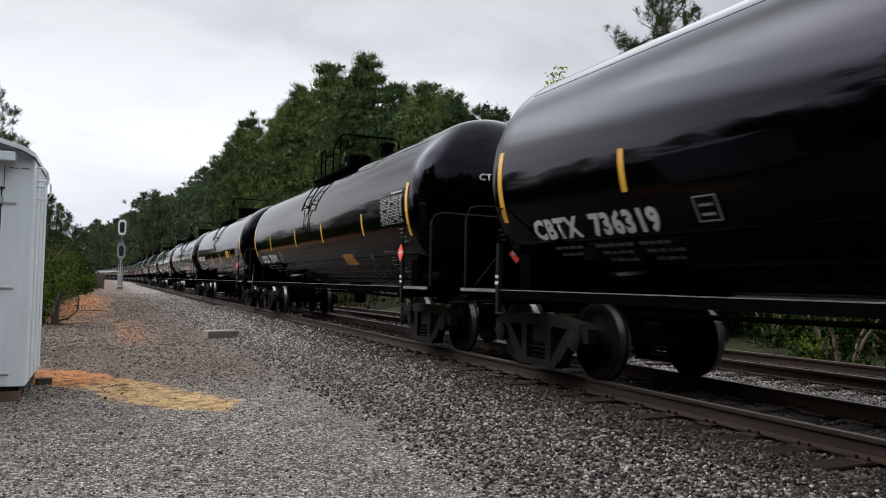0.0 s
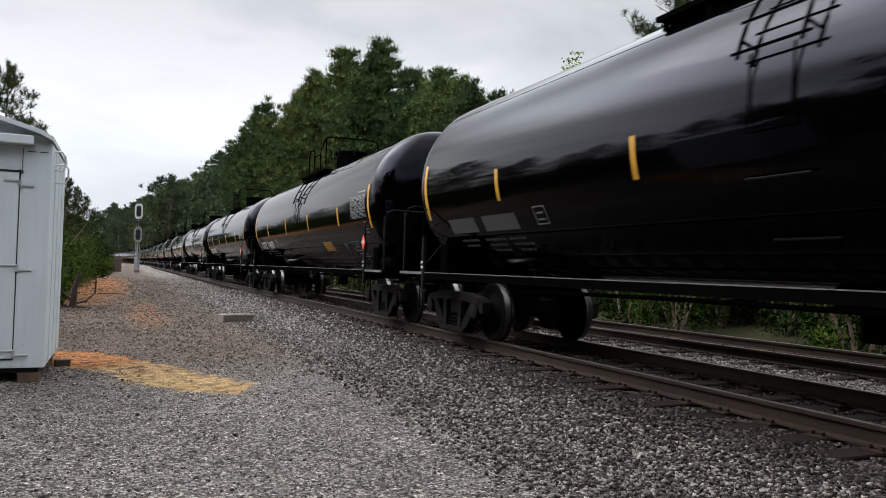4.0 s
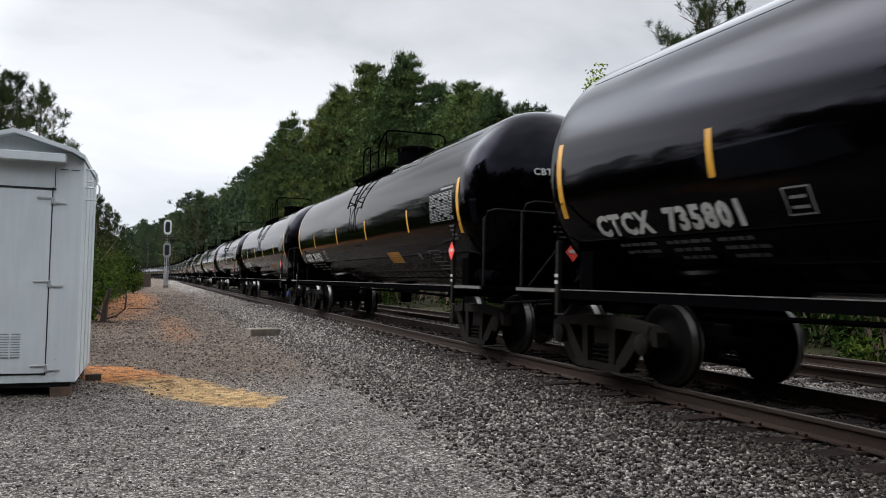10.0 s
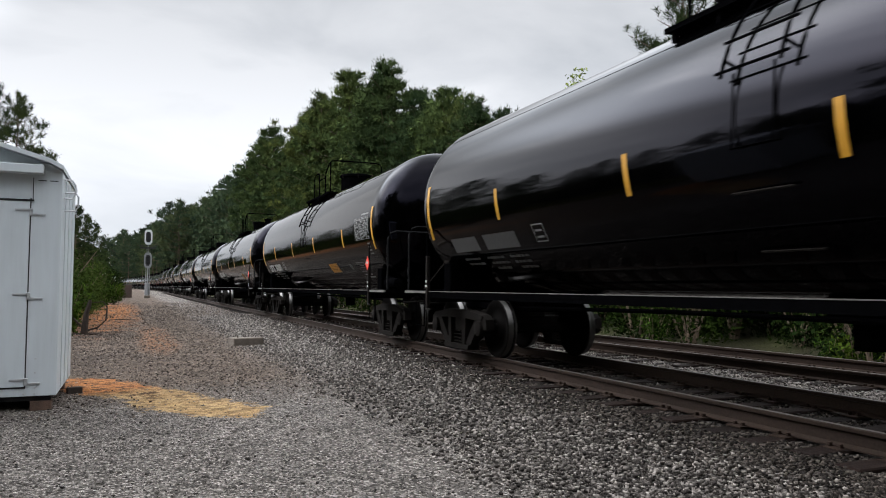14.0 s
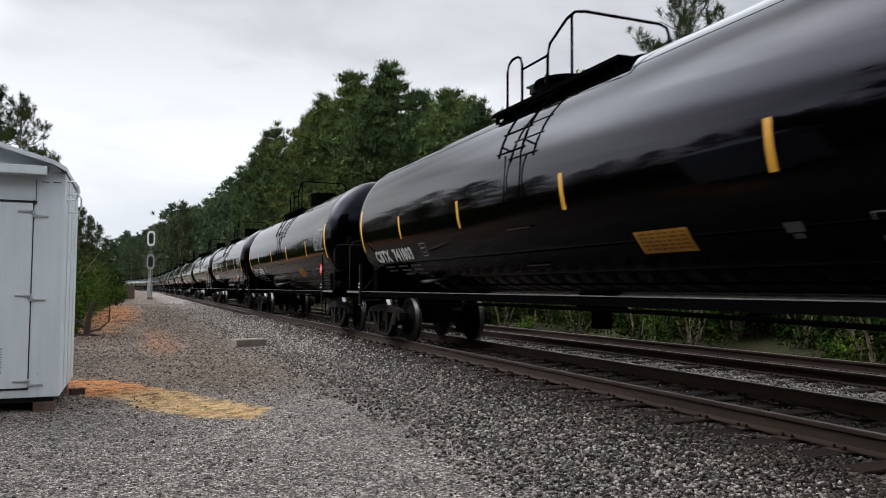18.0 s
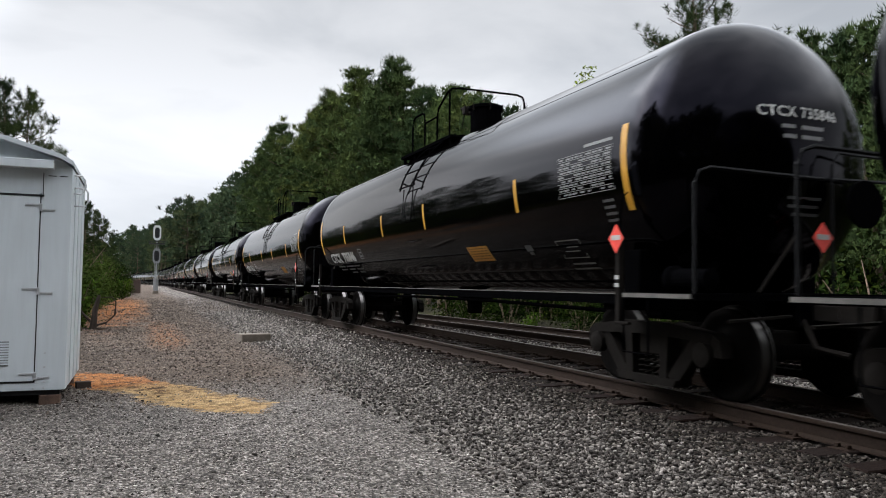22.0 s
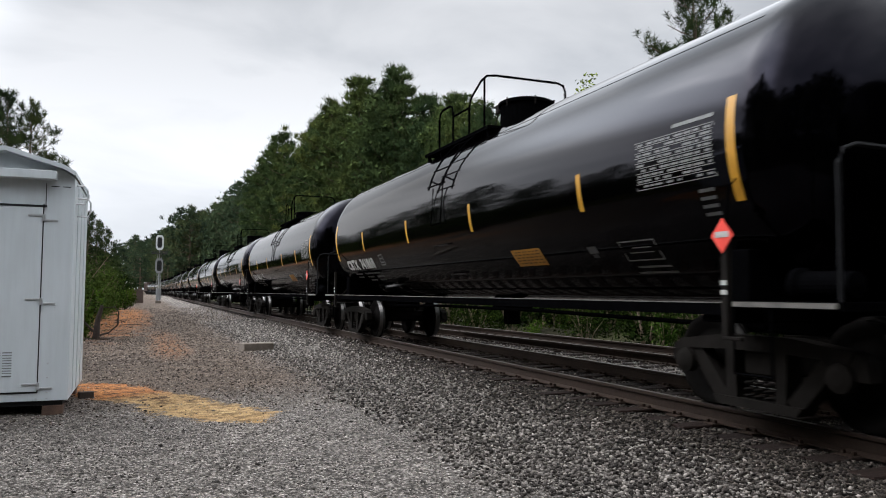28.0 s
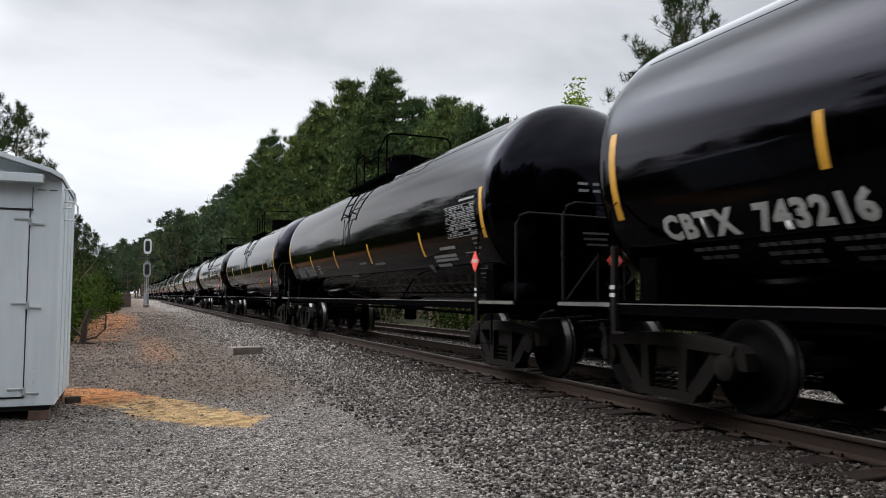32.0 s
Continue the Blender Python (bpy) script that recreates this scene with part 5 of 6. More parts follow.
def build_yard_things():
    # low concrete footing with anchor studs in the gravel
    cx, cy = 2.62, 19.15
    z = ground_z(cx, cy)
    f = tagged(empty("concrete_footing", pose(cx, cy, z, 0, 0, 14)), "low weathered concrete footing set in the gravel", "concrete footing")
    bm = bmesh.new()
    box(bm, -0.38, 0.38, -0.22, 0.22, -0.05, 0.19, bevel=0.02)
    part("slab", bm, M["concrete"], f)
    for x, y in ((-0.3, -0.2), (-0.1, -0.2), (0.22, -0.18), (0.3, 0.2), (-0.28, 0.2), (0.05, 0.2)):
        part("anchor_stud", tubes(0.012, [(x * 0.9, y * 0.8, 0.2), (x * 0.9, y * 0.8, 0.235)]), M["railsteel"], f)
    # timber offcut lying by the shelter
    b = part("timber_offcut", boxes((-0.09, 0.09, -0.06, 0.06, 0, 0.09), bevel=0.008), M["wood"], None)
    b.matrix_basis = pose(-0.68, 11.05, ground_z(-0.68, 11.05) - 0.005, 0, 0, 12)
    tagged(b, "short dark timber offcut lying on the clay", "timber")
    # dead stump with a bent limb
    sx, sy = -1.28, 24.0
    st = tagged(empty("dead_stump", pose(sx, sy, ground_z(sx, sy))), "dead grey stump with a bent bare limb", "stump")
    part("stem", tube(bmesh.new(), [(0, 0, -0.05), (0.03, 0, 0.3), (0.05, 0.02, 0.6), (0.12, 0, 0.85), (0.15, 0, 1.0)], [0.11, 0.085, 0.075, 0.06, 0.045], 7), M["wood"], st)
    part("limb", tube(bmesh.new(), [(0.05, 0, 0.12), (0.35, 0, 0.20), (0.58, 0.02, 0.42), (0.60, 0, 0.8), (0.5, 0, 0.95), (0.2, 0, 0.93)], [0.032, 0.03, 0.027, 0.022, 0.018, 0.010], 6), M["wood"], st)
    part("limb", tube(bmesh.new(), [(-0.02, 0, 0.2), (-0.3, 0, 0.5), (-0.5, 0.05, 0.95)], [0.04, 0.03, 0.01], 5), M["wood"], st)
    part("root", tube(bmesh.new(), [(-0.4, 0.1, 0.0), (0.0, 0, 0.04), (0.5, 0.05, 0.0)], [0.02, 0.04, 0.015], 5), M["wood"], st)
    # sticks and lumps
    rnd = random.Random(21)
    for x, y, l in ((-0.4, 34.0, 1.0),):
        s = link_mesh("stick", tube(bmesh.new(), [(-l / 2, 0, 0.02), (0, 0.05, 0.03), (l / 2, -0.02, 0.02)], [0.012, 0.016, 0.006], 5), M["wood"])
        s.matrix_basis = pose(x, y, ground_z(x, y), 0, 0, rnd.uniform(-20, 20))
        tagged(s, "dry broken stick lying on the dirt", "stick")


def build_signal():
    """Two-headed lineside signal seen from behind."""
    x, y = 1.50, 92.0
    z = ground_z(x, y)
    s = tagged(empty("signal_mast", pose(x, y, z)), "tall grey railroad signal mast with two target heads", "railroad signal")
    part("mast", lathe(bmesh.new(), [(0.3, 0.075), (7.6, 0.062)], "Z", 14), M["signal"], s, "grey steel mast")
    part("foundation", boxes((-0.32, 0.32, -0.32, 0.32, -0.1, 0.3), bevel=0.03), M["concrete"], s)
    part("case", boxes((-0.28, 0.28, 0.1, 0.6, 0.35, 1.7), bevel=0.03), M["signal"], s, "grey relay case")
    for zc in (6.98, 4.32):
        bm = bmesh.new()
        out = [(-0.42, -0.55), (-0.42, 0.55), (-0.25, 0.85), (0.25, 0.85), (0.42, 0.55), (0.42, -0.55), (0.25, -0.85), (-0.25, -0.85)]
        inn = [(a * 0.62, b * 0.72) for a, b in out]
        rings = [[bm.verts.new((a, yy, zc + b)) for a, b in sh] for yy in (-0.12, -0.06) for sh in (out, inn)]
        n = len(out)
        for k in range(n):
            j = (k + 1) % n
            bm.faces.new((rings[0][k], rings[0][j], rings[1][j], rings[1][k]))
            bm.faces.new((rings[2][k], rings[3][k], rings[3][j], rings[2][j]))
            bm.faces.new((rings[0][k], rings[2][k], rings[2][j], rings[0][j]))
            bm.faces.new((rings[1][k], rings[1][j], rings[3][j], rings[3][k]))
        head = part("target", bm, M["galvpale" if zc > 6 else "signal"], s, "pale rim round a dark signal head")
        bm = bmesh.new()
        prism(bm, [(-0.26 * 1.0, zc - 0.40), (-0.26, zc + 0.40), (-0.15, zc + 0.6), (0.15, zc + 0.6), (0.26, zc + 0.40), (0.26, zc - 0.40), (0.15, zc - 0.6), (-0.15, zc - 0.6)], -0.02, 0.02)
        bmesh.ops.transform(bm, matrix=pose(0, -0.09, 0, 0, 0, 90), verts=bm.verts[:])
        part("backing", bm, M["signalblack"], head)
        for k in (-1, 0, 1):
            part("lamp_housing", lathe(bmesh.new(), [(-0.38, 0.10), (-0.12, 0.12)], "Y", 12, (0, 0, zc + k * 0.3)), M["lens"], head)
    part("platform", boxes((-0.85, 0.85, -0.40, 0.40, 5.68, 5.82), (-0.85, -0.78, -0.40, 0.40, 5.82, 6.02), (0.78, 0.85, -0.40, 0.40, 5.82, 6.02), (-0.85, 0.85, -0.42, -0.36, 5.92, 6.0)), M["signalblack"], s, "black service platform")
    bm = bmesh.new()
    for xx in (-0.2, 0.2):
        tube(bm, [(xx, 0.16, 0.4), (xx, 0.16, 5.72)], 0.02, 5)
    for k in range(17):
        tube(bm, [(-0.2, 0.16, 0.6 + k * 0.31), (0.2, 0.16, 0.6 + k * 0.31)], 0.012, 4)
    part("ladder", bm, M["signal"], s)
    # small case beside the mast
    c = tagged(part("relay_cabinet", boxes((-0.5, 0.5, -0.35, 0.35, 0, 1.5), (-0.55, 0.55, -0.4, 0.4, 1.5, 1.58), bevel=0.02), M["brown"], None), "low brown relay cabinet beside the signal", "relay cabinet")
    c.matrix_basis = pose(-0.6, 95.0, ground_z(-0.6, 95.0) - 0.02)


# ------------------------------------------------------------------ woods
def blades(rs, centres, outward, count, length, width):
    """Needle tufts: narrow triangles that spread from each centre."""
    n = len(centres)
    d = rs.normal(size=(n, count, 3)) * 0.75 + outward[:, None, :]
    d /= np.linalg.norm(d, axis=2, keepdims=True)
    side = np.cross(d, rs.normal(size=(n, count, 3)))
    side /= np.linalg.norm(side, axis=2, keepdims=True)
    L = length * rs.uniform(0.7, 1.3, (n, count, 1))
    c = centres[:, None, :] + rs.normal(size=(n, count, 3)) * length * 0.25
    tri = np.stack([c - side * width, c + side * width, c + d * L], 2)
    return tri.reshape(-1, 3)


def brush(rs, bases, axes, count, size):
    """Pine shoots: an upright axis with narrow needles that stand out all round it."""
    n = len(bases)
    ax = axes + rs.normal(size=(n, 3)) * 0.28
    ax /= np.linalg.norm(ax, axis=1, keepdims=True)
    u = rs.uniform(0.0, 1.0, (n, count, 1))
    c = bases[:, None, :] + ax[:, None, :] * u * size * 1.5
    rad = rs.normal(size=(n, count, 3))
    d = ax[:, None, :] * 0.55 + rad / np.linalg.norm(rad, axis=2, keepdims=True)
    d /= np.linalg.norm(d, axis=2, keepdims=True)
    side = np.cross(d, rs.normal(size=(n, count, 3)))
    side /= np.linalg.norm(side, axis=2, keepdims=True)
    w = size * 0.055
    return np.stack([c - side * w, c + side * w, c + d * size * rs.uniform(0.7, 1.2, (n, count, 1))], 2).reshape(-1, 3)


def tufts(rs, hubs, radii, count, size, core=8, slim=0.15):
    """Rounded needle clumps: needles that sweep up and out of each, over a darker inner mass."""
    n = len(hubs)

    def shell(k, lo, hi):
        d = rs.normal(size=(n, k, 3)) + np.array((0, 0, 0.15))
        d /= np.linalg.norm(d, axis=2, keepdims=True)
        return d, hubs[:, None, :] + d * radii[:, None, None] * rs.uniform(lo, hi, (n, k, 1)) * np.array((1, 1, 0.62))

    def tri(d, c, long, wide):
        side = np.cross(d, rs.normal(size=d.shape))
        side /= np.linalg.norm(side, axis=2, keepdims=True)
        return np.stack([c - side * wide, c + side * wide, c + d * long], 2).reshape(-1, 3)
    d, c = shell(count, 0.35, 1.0)
    d = d * 0.55 + np.array((0, 0, 0.75)) + rs.normal(size=d.shape) * 0.28
    d /= np.linalg.norm(d, axis=2, keepdims=True)
    out = [tri(d, c, size * rs.uniform(0.7, 1.4, (n, count, 1)), size * slim)]
    d, c = shell(core, 0.0, 0.35)
    out.append(tri(d, c, radii[:, None, None] * 0.5, radii[:, None, None] * 0.30))
    return np.concatenate(out)


def leaf_cards(rs, centres, size):
    """Small pointed leaves, each a bent quad."""
    n = len(centres)
    d = rs.normal(size=(n, 3))
    d /= np.linalg.norm(d, axis=1, keepdims=True)
    e = np.cross(d, rs.normal(size=(n, 3)))
    e /= np.linalg.norm(e, axis=1, keepdims=True)
    s = size * rs.uniform(0.6, 1.4, (n, 1))
    return np.stack([centres - d * s, centres - e * s * 0.45, centres + d * s, centres + e * s * 0.45], 1).reshape(-1, 3)


def soup(name, pts, k, mat, parent):
    """A mesh of separate triangles (k=3) or quads (k=4)."""
    n = len(pts)
    me = bpy.data.meshes.new(name)
    me.vertices.add(n)
    me.vertices.foreach_set("co", np.ascontiguousarray(pts, dtype=np.float32).reshape(-1))
    me.loops.add(n)
    me.loops.foreach_set("vertex_index", np.arange(n))
    me.polygons.add(n // k)
    me.polygons.foreach_set("loop_start", np.arange(0, n, k))
    me.update(calc_edges=True)
    return link_data(name, me, mat, parent)


def pine(seed, height, bare, spread, clumps, mat, dense=6, limb_count=44, clump_size=1.0, blade=0.42, slim=0.15, shoots=0):
    """A loblolly pine: bare lower trunk, limbs in loose whorls, needle tufts."""
    rs = np.random.RandomState(seed)
    tree = empty("pine_tree")
    bend = rs.uniform(-0.02, 0.02, 2) * height
    bm = bmesh.new()
    pts, rad = [], []
    for k in range(9):
        f = k / 8
        pts.append((bend[0] * f * f, bend[1] * f * f, height * f * 0.97 - 0.3))
        rad.append(0.011 * height * (1 - f) ** 0.8 + 0.02)
    tube(bm, pts, rad, 8)
    centres, outward = [], []
    limbs = int(limb_count)
    for i in range(limbs):
        f = bare + (1 - bare) * ((i + rs.rand()) / limbs) ** 0.85
        f = min(f, 0.985)
        a = i * 2.4 + rs.uniform(-0.5, 0.5)
        k = (f - bare) / (1 - bare)
        reach = spread * 1.12 * math.sin(math.pi * (0.20 + 0.78 * k)) ** (0.75 if k < 0.4 else 1.15) * rs.uniform(0.62, 1.12) + 0.25
        lift = (0.10 + 0.65 * k) * reach
        p0 = Vector((bend[0] * f * f, bend[1] * f * f, height * f * 0.97 - 0.3))
        tip = p0 + Vector((math.cos(a) * reach, math.sin(a) * reach, lift))
        mid = p0.lerp(tip, 0.5) - Vector((0, 0, 0.06 * reach))
        tube(bm, [p0, mid, tip], [0.012 * height * (1 - f) * 0.35 + 0.03, 0.03, 0.012], 4)
        for q in range(max(2, int(clumps * reach / spread))):
            u = rs.uniform(0.4, 1.04)
            c = p0.lerp(tip, u)
            w = 0.22 * reach
            hub = np.array((c.x + rs.normal() * w, c.y + rs.normal() * w, c.z + rs.normal() * w * 0.5 + 0.15))
            centres.append(hub)
            outward.append(clump_size * rs.uniform(0.65, 1.25))
    for f in (0.80, 0.84, 0.88, 0.91, 0.94, 0.96, 0.98):
        centres.append(np.array((bend[0] + rs.normal() * 0.12, bend[1] + rs.normal() * 0.12, height * f * 0.97 - 0.3)))
        outward.append(clump_size * (1.25 - 3.6 * (f - 0.80)))
    part("trunk", bm, M["bark"], tree, "rough brown pine trunk and limbs")
    hubs, radii = np.array(centres), np.array(outward)
    crown = [tufts(rs, hubs, radii, dense, blade, 8 if not shoots else 0, slim)]
    for k in range(shoots):
        # upright young shoots bristling with needles
        at = hubs + rs.normal(size=hubs.shape) * radii[:, None] * np.array((0.6, 0.6, 0.2))
        crown.append(brush(rs, at, np.tile(np.array((0, 0, 1.0)), (len(at), 1)) + rs.normal(size=hubs.shape) * 0.25, 34, blade))
    soup("crown", np.concatenate(crown), 3, mat, tree)
    return tree


def broadleaf(seed, height, spread, leaves, size, mat, name="leafy_shrub", stems=5, low=0.1, even=0.55):
    """Shrub or small tree with several stems and many small leaves."""
    rs = np.random.RandomState(seed)
    tree = empty(name)
    bm = bmesh.new()
    lumps = []
    for k in range(stems):
        a = k * math.tau / stems + rs.uniform(-0.5, 0.5)
        r = spread * rs.uniform(0.3, 0.85)
        h = height * rs.uniform(even, 0.95)
        p = [(0.05 * math.cos(a), 0.05 * math.sin(a), -0.15), (r * 0.4 * math.cos(a), r * 0.4 * math.sin(a), h * 0.5), (r * math.cos(a), r * math.sin(a), h)]
        tube(bm, p, [0.014 * height + 0.01, 0.01 * height + 0.008, 0.006], 5)
        for q in range(5):
            f = rs.uniform(low, 1.0)
            lumps.append((r * f * math.cos(a) + rs.normal() * spread * 0.22, r * f * math.sin(a) + rs.normal() * spread * 0.22, max(h * f + rs.normal() * height * 0.07, height * 0.06)))
    lumps = np.array(lumps)
    pick = rs.randint(0, len(lumps), leaves)
    c = lumps[pick] + np.clip(rs.normal(size=(leaves, 3)), -1.7, 1.7) * np.array((spread * 0.20, spread * 0.20, height * 0.09))
    c[:, 2] = np.maximum(c[:, 2], 0.03)
    part("stem", bm, M["bark"], tree)
    soup("crown", leaf_cards(rs, c, size), 4, mat, tree)
    return tree


def plant(proto, used, x, y, scale, turn, label, cat, group, sink=0.0):
    m = pose(x, y, ground_z(x, y) - sink, 0, 0, turn)
    if proto not in used:
        used.add(proto)
        ob = proto
        ob.matrix_basis = m @ Matrix.Scale(scale, 4)
    else:
        ob = copy_thing(proto, m)
        ob.scale = (scale, scale, scale)
    tagged(ob, label, cat, group)
    return ob


# tallest crowns of the wood beyond the track: metres along it, height over the rails
RIDGE = ((0, 9), (14, 9.3), (18, 10.2), (22, 13.2), (25, 10), (28, 7), (34, 8), (39, 11.2), (43, 12.6), (48, 15), (52, 14.5), (55, 16.4), (60.5, 20.2), (65, 18.5), (70, 20.5), (75, 23.0), (84, 24), (95, 23), (103, 24), (118, 24.5), (147, 27), (200, 30), (300, 31), (400, 33), (520, 33))


def ridge(y):
    for (a, p), (b, q) in zip(RIDGE, RIDGE[1:]):
        if a <= y <= b:
            return p + (q - p) * (y - a) / (b - a)
    return RIDGE[-1][1] if y > 0 else RIDGE[0][1]


def build_woods():
    rnd = random.Random(77)
    used = set()
    talls = [pine(s, 20, b, w, t * 0.5, M["pine"], 62, 40, 0.62, 0.30, 0.085) for s, b, w, t in ((1, 0.40, 2.6, 20), (2, 0.32, 2.8, 21), (3, 0.50, 2.3, 18), (4, 0.26, 3.0, 21))]
    fulls = [pine(s, 20, b, w, t * 0.55, M["pine"], 40, 42, 0.72, 0.34, 0.09) for s, b, w, t in ((5, 0.24, 3.2, 17), (6, 0.20, 3.5, 17))]
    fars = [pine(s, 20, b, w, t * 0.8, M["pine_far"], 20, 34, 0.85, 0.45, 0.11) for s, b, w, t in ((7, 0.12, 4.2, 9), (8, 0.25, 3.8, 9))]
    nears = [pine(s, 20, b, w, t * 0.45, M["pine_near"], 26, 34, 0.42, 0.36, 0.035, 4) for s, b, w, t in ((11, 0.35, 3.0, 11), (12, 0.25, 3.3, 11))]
    lab = "tall loblolly pine with dark green needles in the wood"
    grp = "pines of the wood"

    def stand(p, x, y, top):
        plant(p, used, x, y, (top - ground_z(x, y)) / 19.7, rnd.uniform(0, 360), lab, "pine tree", grp, 0.1)
    # crowns that stand out against the sky
    for k, (y, top) in enumerate(((22.6, 13.4), (25.6, 11.6), (39.2, 11.7), (42.6, 12.8), (47.9, 15.4), (54.8, 17.0), (60.5, 20.8), (66.5, 19.6), (75.6, 24.2), (83.0, 23.6), (91.0, 23.6), (100.0, 24.8), (116.0, 26.2), (131.0, 27.0), (147.0, 26.2))):
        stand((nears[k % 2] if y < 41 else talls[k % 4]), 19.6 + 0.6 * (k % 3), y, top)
    for yy, top in ((18.3, 9.9), (16.9, 9.7), (15.7, 9.7), (14.6, 9.4), (35.0, 8.9), (36.6, 10.2), (38.4, 11.3), (40.9, 12.3), (44.6, 13.8), (46.2, 14.4), (50.6, 15.2), (57.5, 17.6), (63.5, 19.4)):
        stand(fulls[int(yy) % 2], 20.6, yy, top)
    # the wood below and between them
    y = 3.0
    while y < 470:
        bx = 19.5 + rnd.uniform(-0.5, 2.5) - (max(y - BEND_AT, 0) ** 2) / (2 * BEND_R)
        if not 27 < y < 33:
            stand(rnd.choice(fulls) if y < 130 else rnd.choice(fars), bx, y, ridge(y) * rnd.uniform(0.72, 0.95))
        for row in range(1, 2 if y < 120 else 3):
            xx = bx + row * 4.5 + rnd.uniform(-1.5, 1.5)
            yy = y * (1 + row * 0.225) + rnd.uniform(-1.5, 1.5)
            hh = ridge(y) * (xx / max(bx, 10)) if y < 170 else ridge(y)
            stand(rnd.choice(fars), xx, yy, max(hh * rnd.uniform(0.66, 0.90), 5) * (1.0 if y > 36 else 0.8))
        y += 2.6 + min(y, 60) * 0.030 + max(y - 60, 0) * 0.016
    for k in range(64):
        y = 200 + 295 * k / 63 + rnd.uniform(-4, 4)
        bx = 14 + rnd.uniform(-3, 24) - (y - BEND_AT) ** 2 / (2 * BEND_R)
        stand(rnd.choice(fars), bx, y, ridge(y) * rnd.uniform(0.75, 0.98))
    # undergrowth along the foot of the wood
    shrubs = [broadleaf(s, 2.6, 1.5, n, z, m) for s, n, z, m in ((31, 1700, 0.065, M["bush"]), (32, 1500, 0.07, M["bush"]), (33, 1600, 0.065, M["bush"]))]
    fine = [broadleaf(s, 2.6, 1.5, 3600, 0.042, M["yard_leaf"]) for s in (37, 38, 39)]
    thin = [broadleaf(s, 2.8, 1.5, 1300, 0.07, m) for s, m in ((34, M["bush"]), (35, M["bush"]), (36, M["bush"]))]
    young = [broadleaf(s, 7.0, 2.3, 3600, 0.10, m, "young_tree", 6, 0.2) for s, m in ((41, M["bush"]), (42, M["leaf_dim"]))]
    y = 4.0
    while y < 170:
        for row in range(2):
            x = 17.4 + row * 1.8 + rnd.uniform(-0.7, 0.7) - 0.01 * y
            if rnd.random() > 0.55:
                continue
            plant(rnd.choice(thin if row else thin[:2]), used, x, y + rnd.uniform(-0.6, 0.6), rnd.uniform(0.6, 1.2) * (1 + y / 120), rnd.uniform(0, 360), "green leafy shrub at the foot of the wood", "shrub", "undergrowth", 0.1)
        if rnd.random() < 0.55:
            plant(young[0], used, 20.4 + rnd.uniform(-0.8, 1.2), y, rnd.uniform(0.65, 1.1) * (1 + y / 160), rnd.uniform(0, 360), "young leafy tree among the pines", "tree", "undergrowth", 0.1)
        y += 1.9 + y * 0.045
    # dense thicket deeper in the wood, added to block sky light from behind
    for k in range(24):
        plant(shrubs[k % 3], used, 20.6 + rnd.uniform(-0.4, 0.4), 3.0 + k * 1.9, rnd.uniform(1.0, 1.5), rnd.uniform(0, 360), "dense shrub deep in the wood, leaf colour darkened as shade", "shrub", "undergrowth", 0.15)
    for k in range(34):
        plant(shrubs[k % 3], used, 22.4 + 2.2 * (k % 2) + rnd.uniform(-0.5, 0.5), 2.0 + k * 1.35, rnd.uniform(1.7, 2.3), rnd.uniform(0, 360), "dense shrub deep in the wood, leaf colour darkened as shade", "shrub", "undergrowth", 0.15)
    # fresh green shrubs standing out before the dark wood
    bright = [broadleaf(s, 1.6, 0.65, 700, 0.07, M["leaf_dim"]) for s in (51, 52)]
    for k, (x, yy, sc) in enumerate(((16.4, 20.9, 1.0), (16.6, 13.4, 0.95), (17.2, 14.6, 0.6), (16.9, 31.0, 0.7))):
        plant(bright[k % 2], used, x, yy, sc, 70 * k, "fresh bright green shrub at the wood's edge", "shrub", "undergrowth", 0.1)
    plant(bright[0], used, -1.75, 24.6, 0.95, 20, "fresh green sapling beside the dead stump", "shrub", "shrubs by the yard", 0.0)
    # a fresh green crown that rises just over the train
    plant(broadleaf(49, 7.0, 0.62, 24000, 0.05, M["leaf"], "young_tree", 11, 0.80, 0.86), used, 20.0, 31.2, 1.50, 40, "young tree with bright fresh leaves", "tree", "undergrowth", 0.1)
    # wood on the yard's side
    left = ((-5.2, 34.5, 9.6), (-6.3, 36.5, 10.2), (-5.4, 40.5, 10.6), (-4.9, 44.0, 8.7), (-5.6, 31.5, 8.3), (-3.3, 33.5, 5.7), (-3.0, 37.5, 5.4), (-2.8, 42.0, 5.4), (-2.7, 48.0, 5.5), (-2.6, 56.0, 5.6), (-8.0, 46, 8), (-3.6, 105, 6.0), (-5, 120, 7), (-6, 140, 8), (-8, 165, 10), (-10, 190, 11), (-14, 220, 12), (-18, 260, 13))
    for x, yy, h in left:
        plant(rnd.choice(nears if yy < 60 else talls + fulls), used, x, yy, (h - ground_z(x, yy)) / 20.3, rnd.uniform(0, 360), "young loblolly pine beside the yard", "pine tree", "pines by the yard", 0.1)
    for x, yy, h in ((-4.6, 26.0, 5.2), (-4.2, 30.0, 5.6), (-4.4, 36.0, 6.4), (-4.0, 43.0, 6.6), (-3.4, 52.0, 5.0), (-3.2, 61.0, 4.6), (-3.3, 72.0, 4.6), (-6.5, 28.0, 6.5)):
        plant(rnd.choice(fulls), used, x, yy, (h - ground_z(x, yy)) / 20.3, rnd.uniform(0, 360), "young bushy pine beside the yard", "pine tree", "pines by the yard", 0.1)
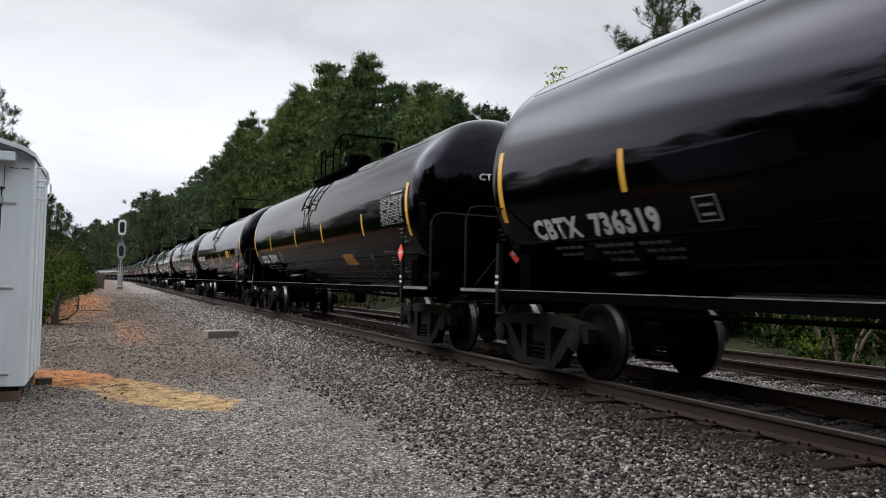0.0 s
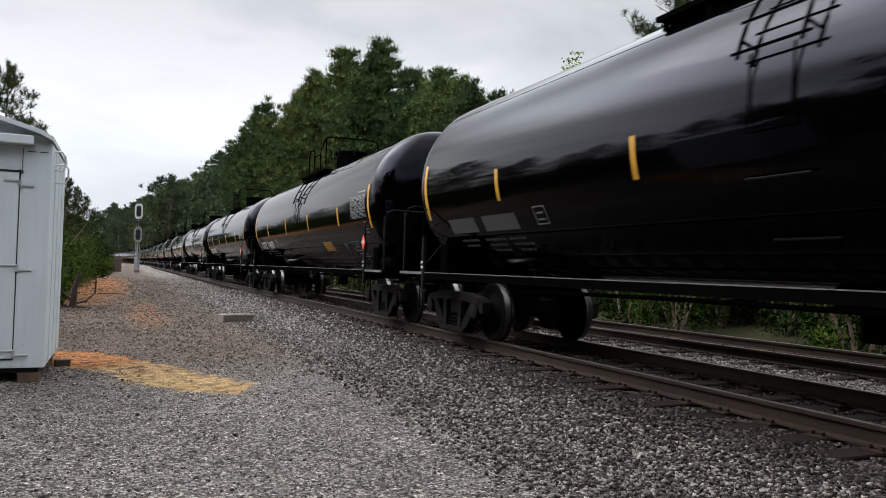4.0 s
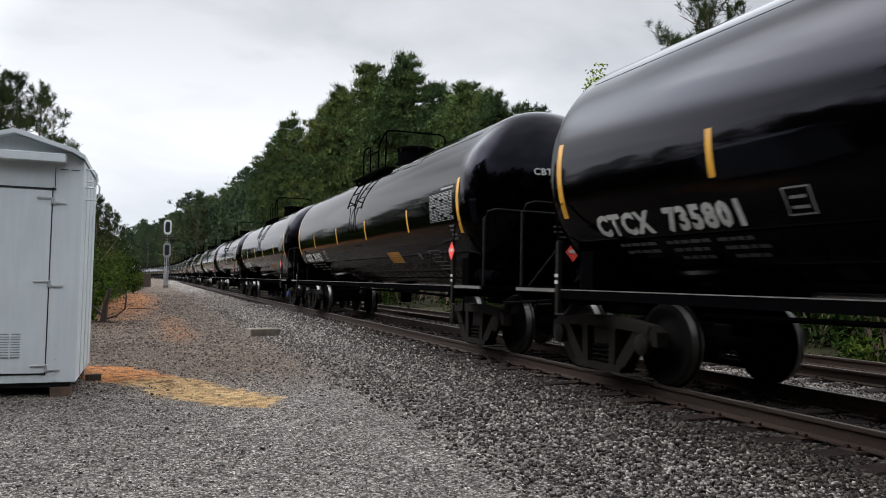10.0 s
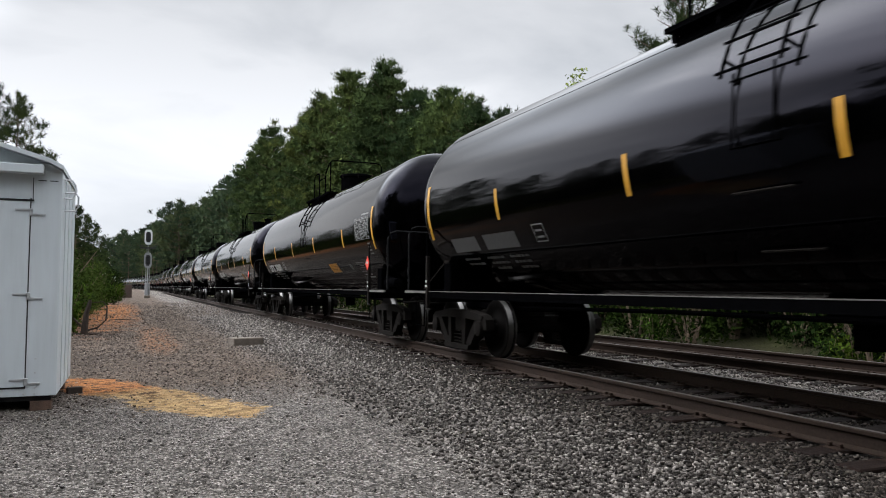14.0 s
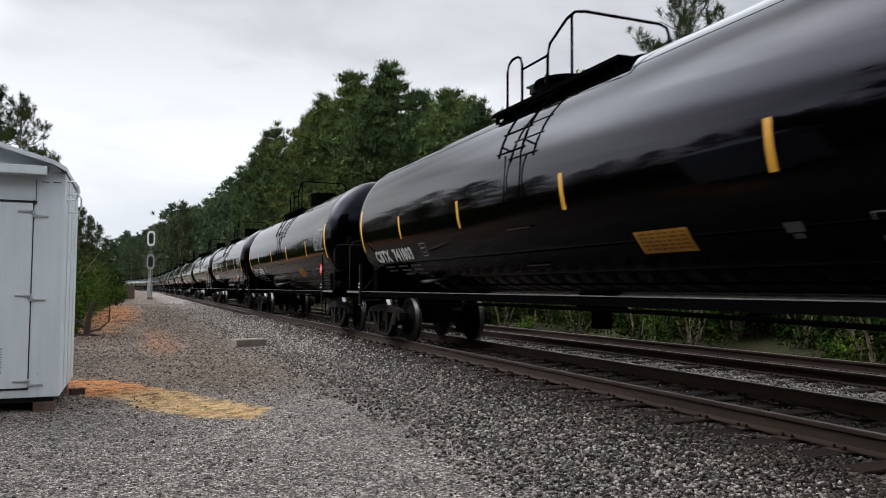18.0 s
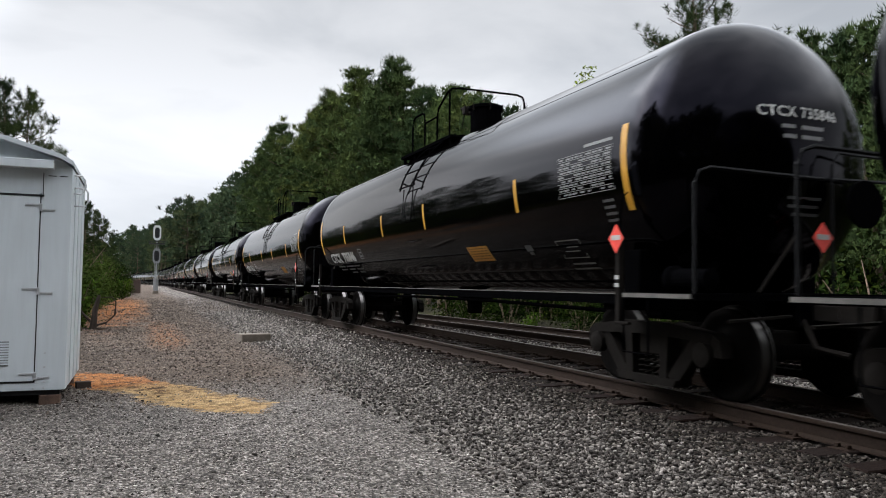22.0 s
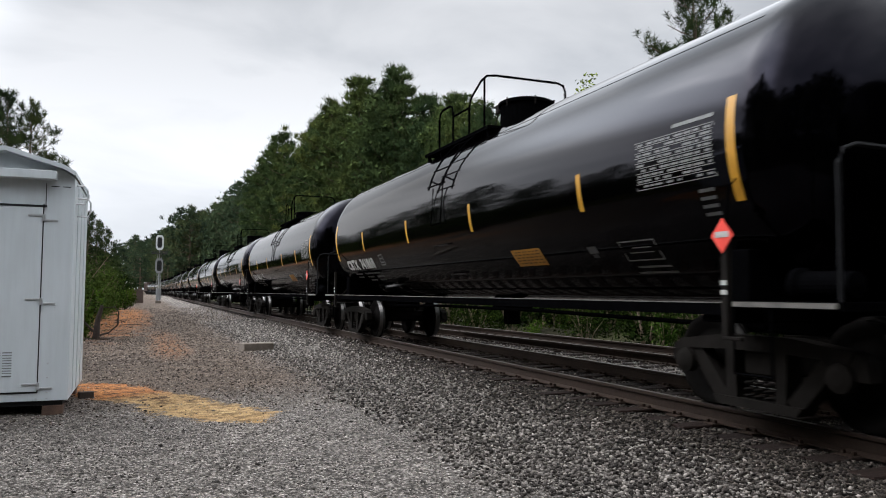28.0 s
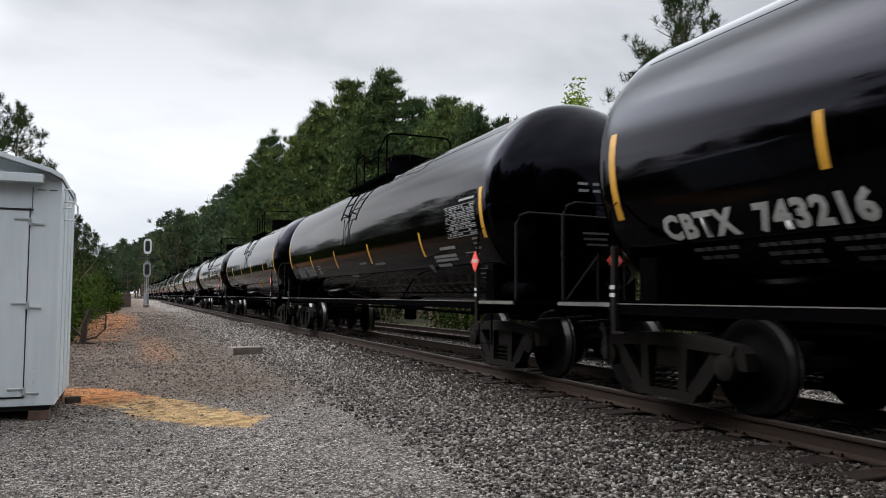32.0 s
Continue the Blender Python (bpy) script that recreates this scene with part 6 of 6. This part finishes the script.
    # hidden shrubs added so that the tanks reflect something dark here
    for k in range(18):
        plant(shrubs[k % 3], used, -4.6 - 1.6 * (k % 2) + rnd.uniform(-0.3, 0.3), 7.5 + k * 0.95, rnd.uniform(0.85, 1.1) * (1 + 0.012 * k), rnd.uniform(0, 360), "unseen shrub behind the shelter, added to darken reflections", "shrub", "shrubs by the yard", 0.15)
    yy = 24.0
    while yy < 120:
        for row in range(3):
            x = -2.9 - row * 1.3 + rnd.uniform(-0.4, 0.4) + 0.004 * yy
            q = plant(rnd.choice(thin[:2] if row == 2 else fine if yy < 60 else shrubs), used, x, yy + rnd.uniform(-0.8, 0.8), rnd.uniform(0.7, 1.1) * (0.95 + min(yy, 45) / 160), rnd.uniform(0, 360), "dense green shrub beside the yard", "shrub", "shrubs by the yard", 0.1)
        yy += 1.7 + yy * 0.03
    for x, yy, sc in ((-1.9, 58.0, 0.9), (-1.5, 66.0, 1.0), (-1.2, 74.0, 1.1), (-1.6, 83.0, 1.3), (-2.4, 50.0, 1.0)):
        plant(bright[int(yy) % 2], used, x, yy, sc, 40 * yy, "low bright green shrub at the edge of the dirt", "shrub", "shrubs by the yard", 0.1)
    # unseen woods behind and beside the yard close the place and darken tank reflections
    for x, yy in ((-8.5, 12.0), (-9.0, 16.0), (-9.5, 20.5), (-10.5, 25.0), (-11.5, 29.5), (-13.0, 34.0), (-13.5, 15.0), (-14.0, 22.0), (-8.0, 8.0), (-8.2, 4.0), (-9.0, 0.0), (-9.5, -5.0)):
        plant(rnd.choice(fulls), used, x, yy, rnd.uniform(0.52, 0.64) * (1.0 if yy < 9 else 0.52), rnd.uniform(0, 360), "bushy pine at the yard's edge", "pine tree", "pines by the yard", 0.1)
    for k in range(26):
        a = radians(133 + 150 * k / 25)
        r = 14 + rnd.uniform(-1.0, 5)
        plant(rnd.choice(fars), used, r * math.cos(a), r * math.sin(a), rnd.uniform(0.72, 0.95), rnd.uniform(0, 360), "tall loblolly pine behind the yard", "pine tree", "pines behind the yard", 0.1)
    for k in range(24):
        a = radians(120 + 140 * k / 23)
        plant(rnd.choice(young), used, 20 * math.cos(a), 20 * math.sin(a), rnd.uniform(0.7, 1.0), rnd.uniform(0, 360), "leafy young tree behind the yard", "tree", "trees behind the yard", 0.1)
    # low ring of shrubs added to block the bright sky under the pines
    for k in range(30):
        a = radians(124 + 146 * k / 29)
        r = 23 + rnd.uniform(-1.5, 1.5)
        plant(rnd.choice(thin[:2]), used, r * math.cos(a), r * math.sin(a), rnd.uniform(1.9, 2.6), rnd.uniform(0, 360), "unseen shrub at the yard's edge, added to darken reflections", "shrub", "shrubs by the yard", 0.1)
    # low grass tufts at the edges
    rs = np.random.RandomState(9)
    c = []
    for k in range(5200):
        if k % 2:
            yy = 14 + 90 * rs.rand() ** 1.6
            x = -1.9 - 1.6 * rs.rand() ** 0.7
        else:
            yy = 3 + 80 * rs.rand() ** 1.4
            x = 13.3 + rs.rand() * 2.2 - 0.03 * yy
        c.append((x, yy, ground_z(x, yy)))
    c = np.array(c)
    g = soup("grass", blades(rs, c, np.tile(np.array((0, 0, 1.6)), (len(c), 1)), 6, 0.26, 0.012), 3, M["grass"], None)
    tagged(g, "thin tufts of dry and green grass along the edges", "grass", kind="stuff")


# ------------------------------------------------------------------- build
build_train()
build_tail()
build_shelter()
build_yard_things()
build_signal()
build_woods()
build_ground()
build_stones()
build_track("railroad_track", "rusty main track on dark wooden ties in grey ballast", on_line, -20.0, 560.0, 38)
build_track("siding_track", "rusty second track that runs into the main line", on_siding, -20.0, 98.0, 26)


def car_pose(k, t):
    x, y, a = on_line(START + LAG.get(k, 0.0) + PITCH * k - travelled(t))
    return pose(x, y, 0, 0, 0, math.degrees(a))


def motions():
    """The train rolls towards the camera's side; wheels turn as they pass."""
    grid = [0.0, 1.0, 2.0, 3.0, 4.0, 5.0, 6.0, 8.0, 10.0, 12.0, 14.0, 16.0, 18.0, 20.0, 22.0, 24.0, 26.0, 28.0, 29.0, 30.0, 31.0, 32.0]
    for k, car in train.items():
        walk(car, [(t, car_pose(k, t)) for t in grid])
    for k, car in train.items():
        sets = [(o, b) for b in car.children for o in b.children if o.name.split(".")[0] == "wheelset"]
        if not sets:
            continue
        times = [f / FPS for f in range(0, int(SECONDS * FPS) + 1) if -14 < START + PITCH * k - travelled(f / FPS) < 34]
        if len(times) < 2:
            continue
        for o, b in sets:
            base = o.location.copy()
            rows = [(t, pose(*base) @ Matrix.Rotation(travelled(t) / WHEEL_R, 4, "X")) for t in times]
            if times[0] > 0.05:
                rows.insert(0, (0.0, rows[0][1]))
            if times[-1] < SECONDS - 0.05:
                rows.append((SECONDS, rows[-1][1]))
            walk(o, rows)


motions()
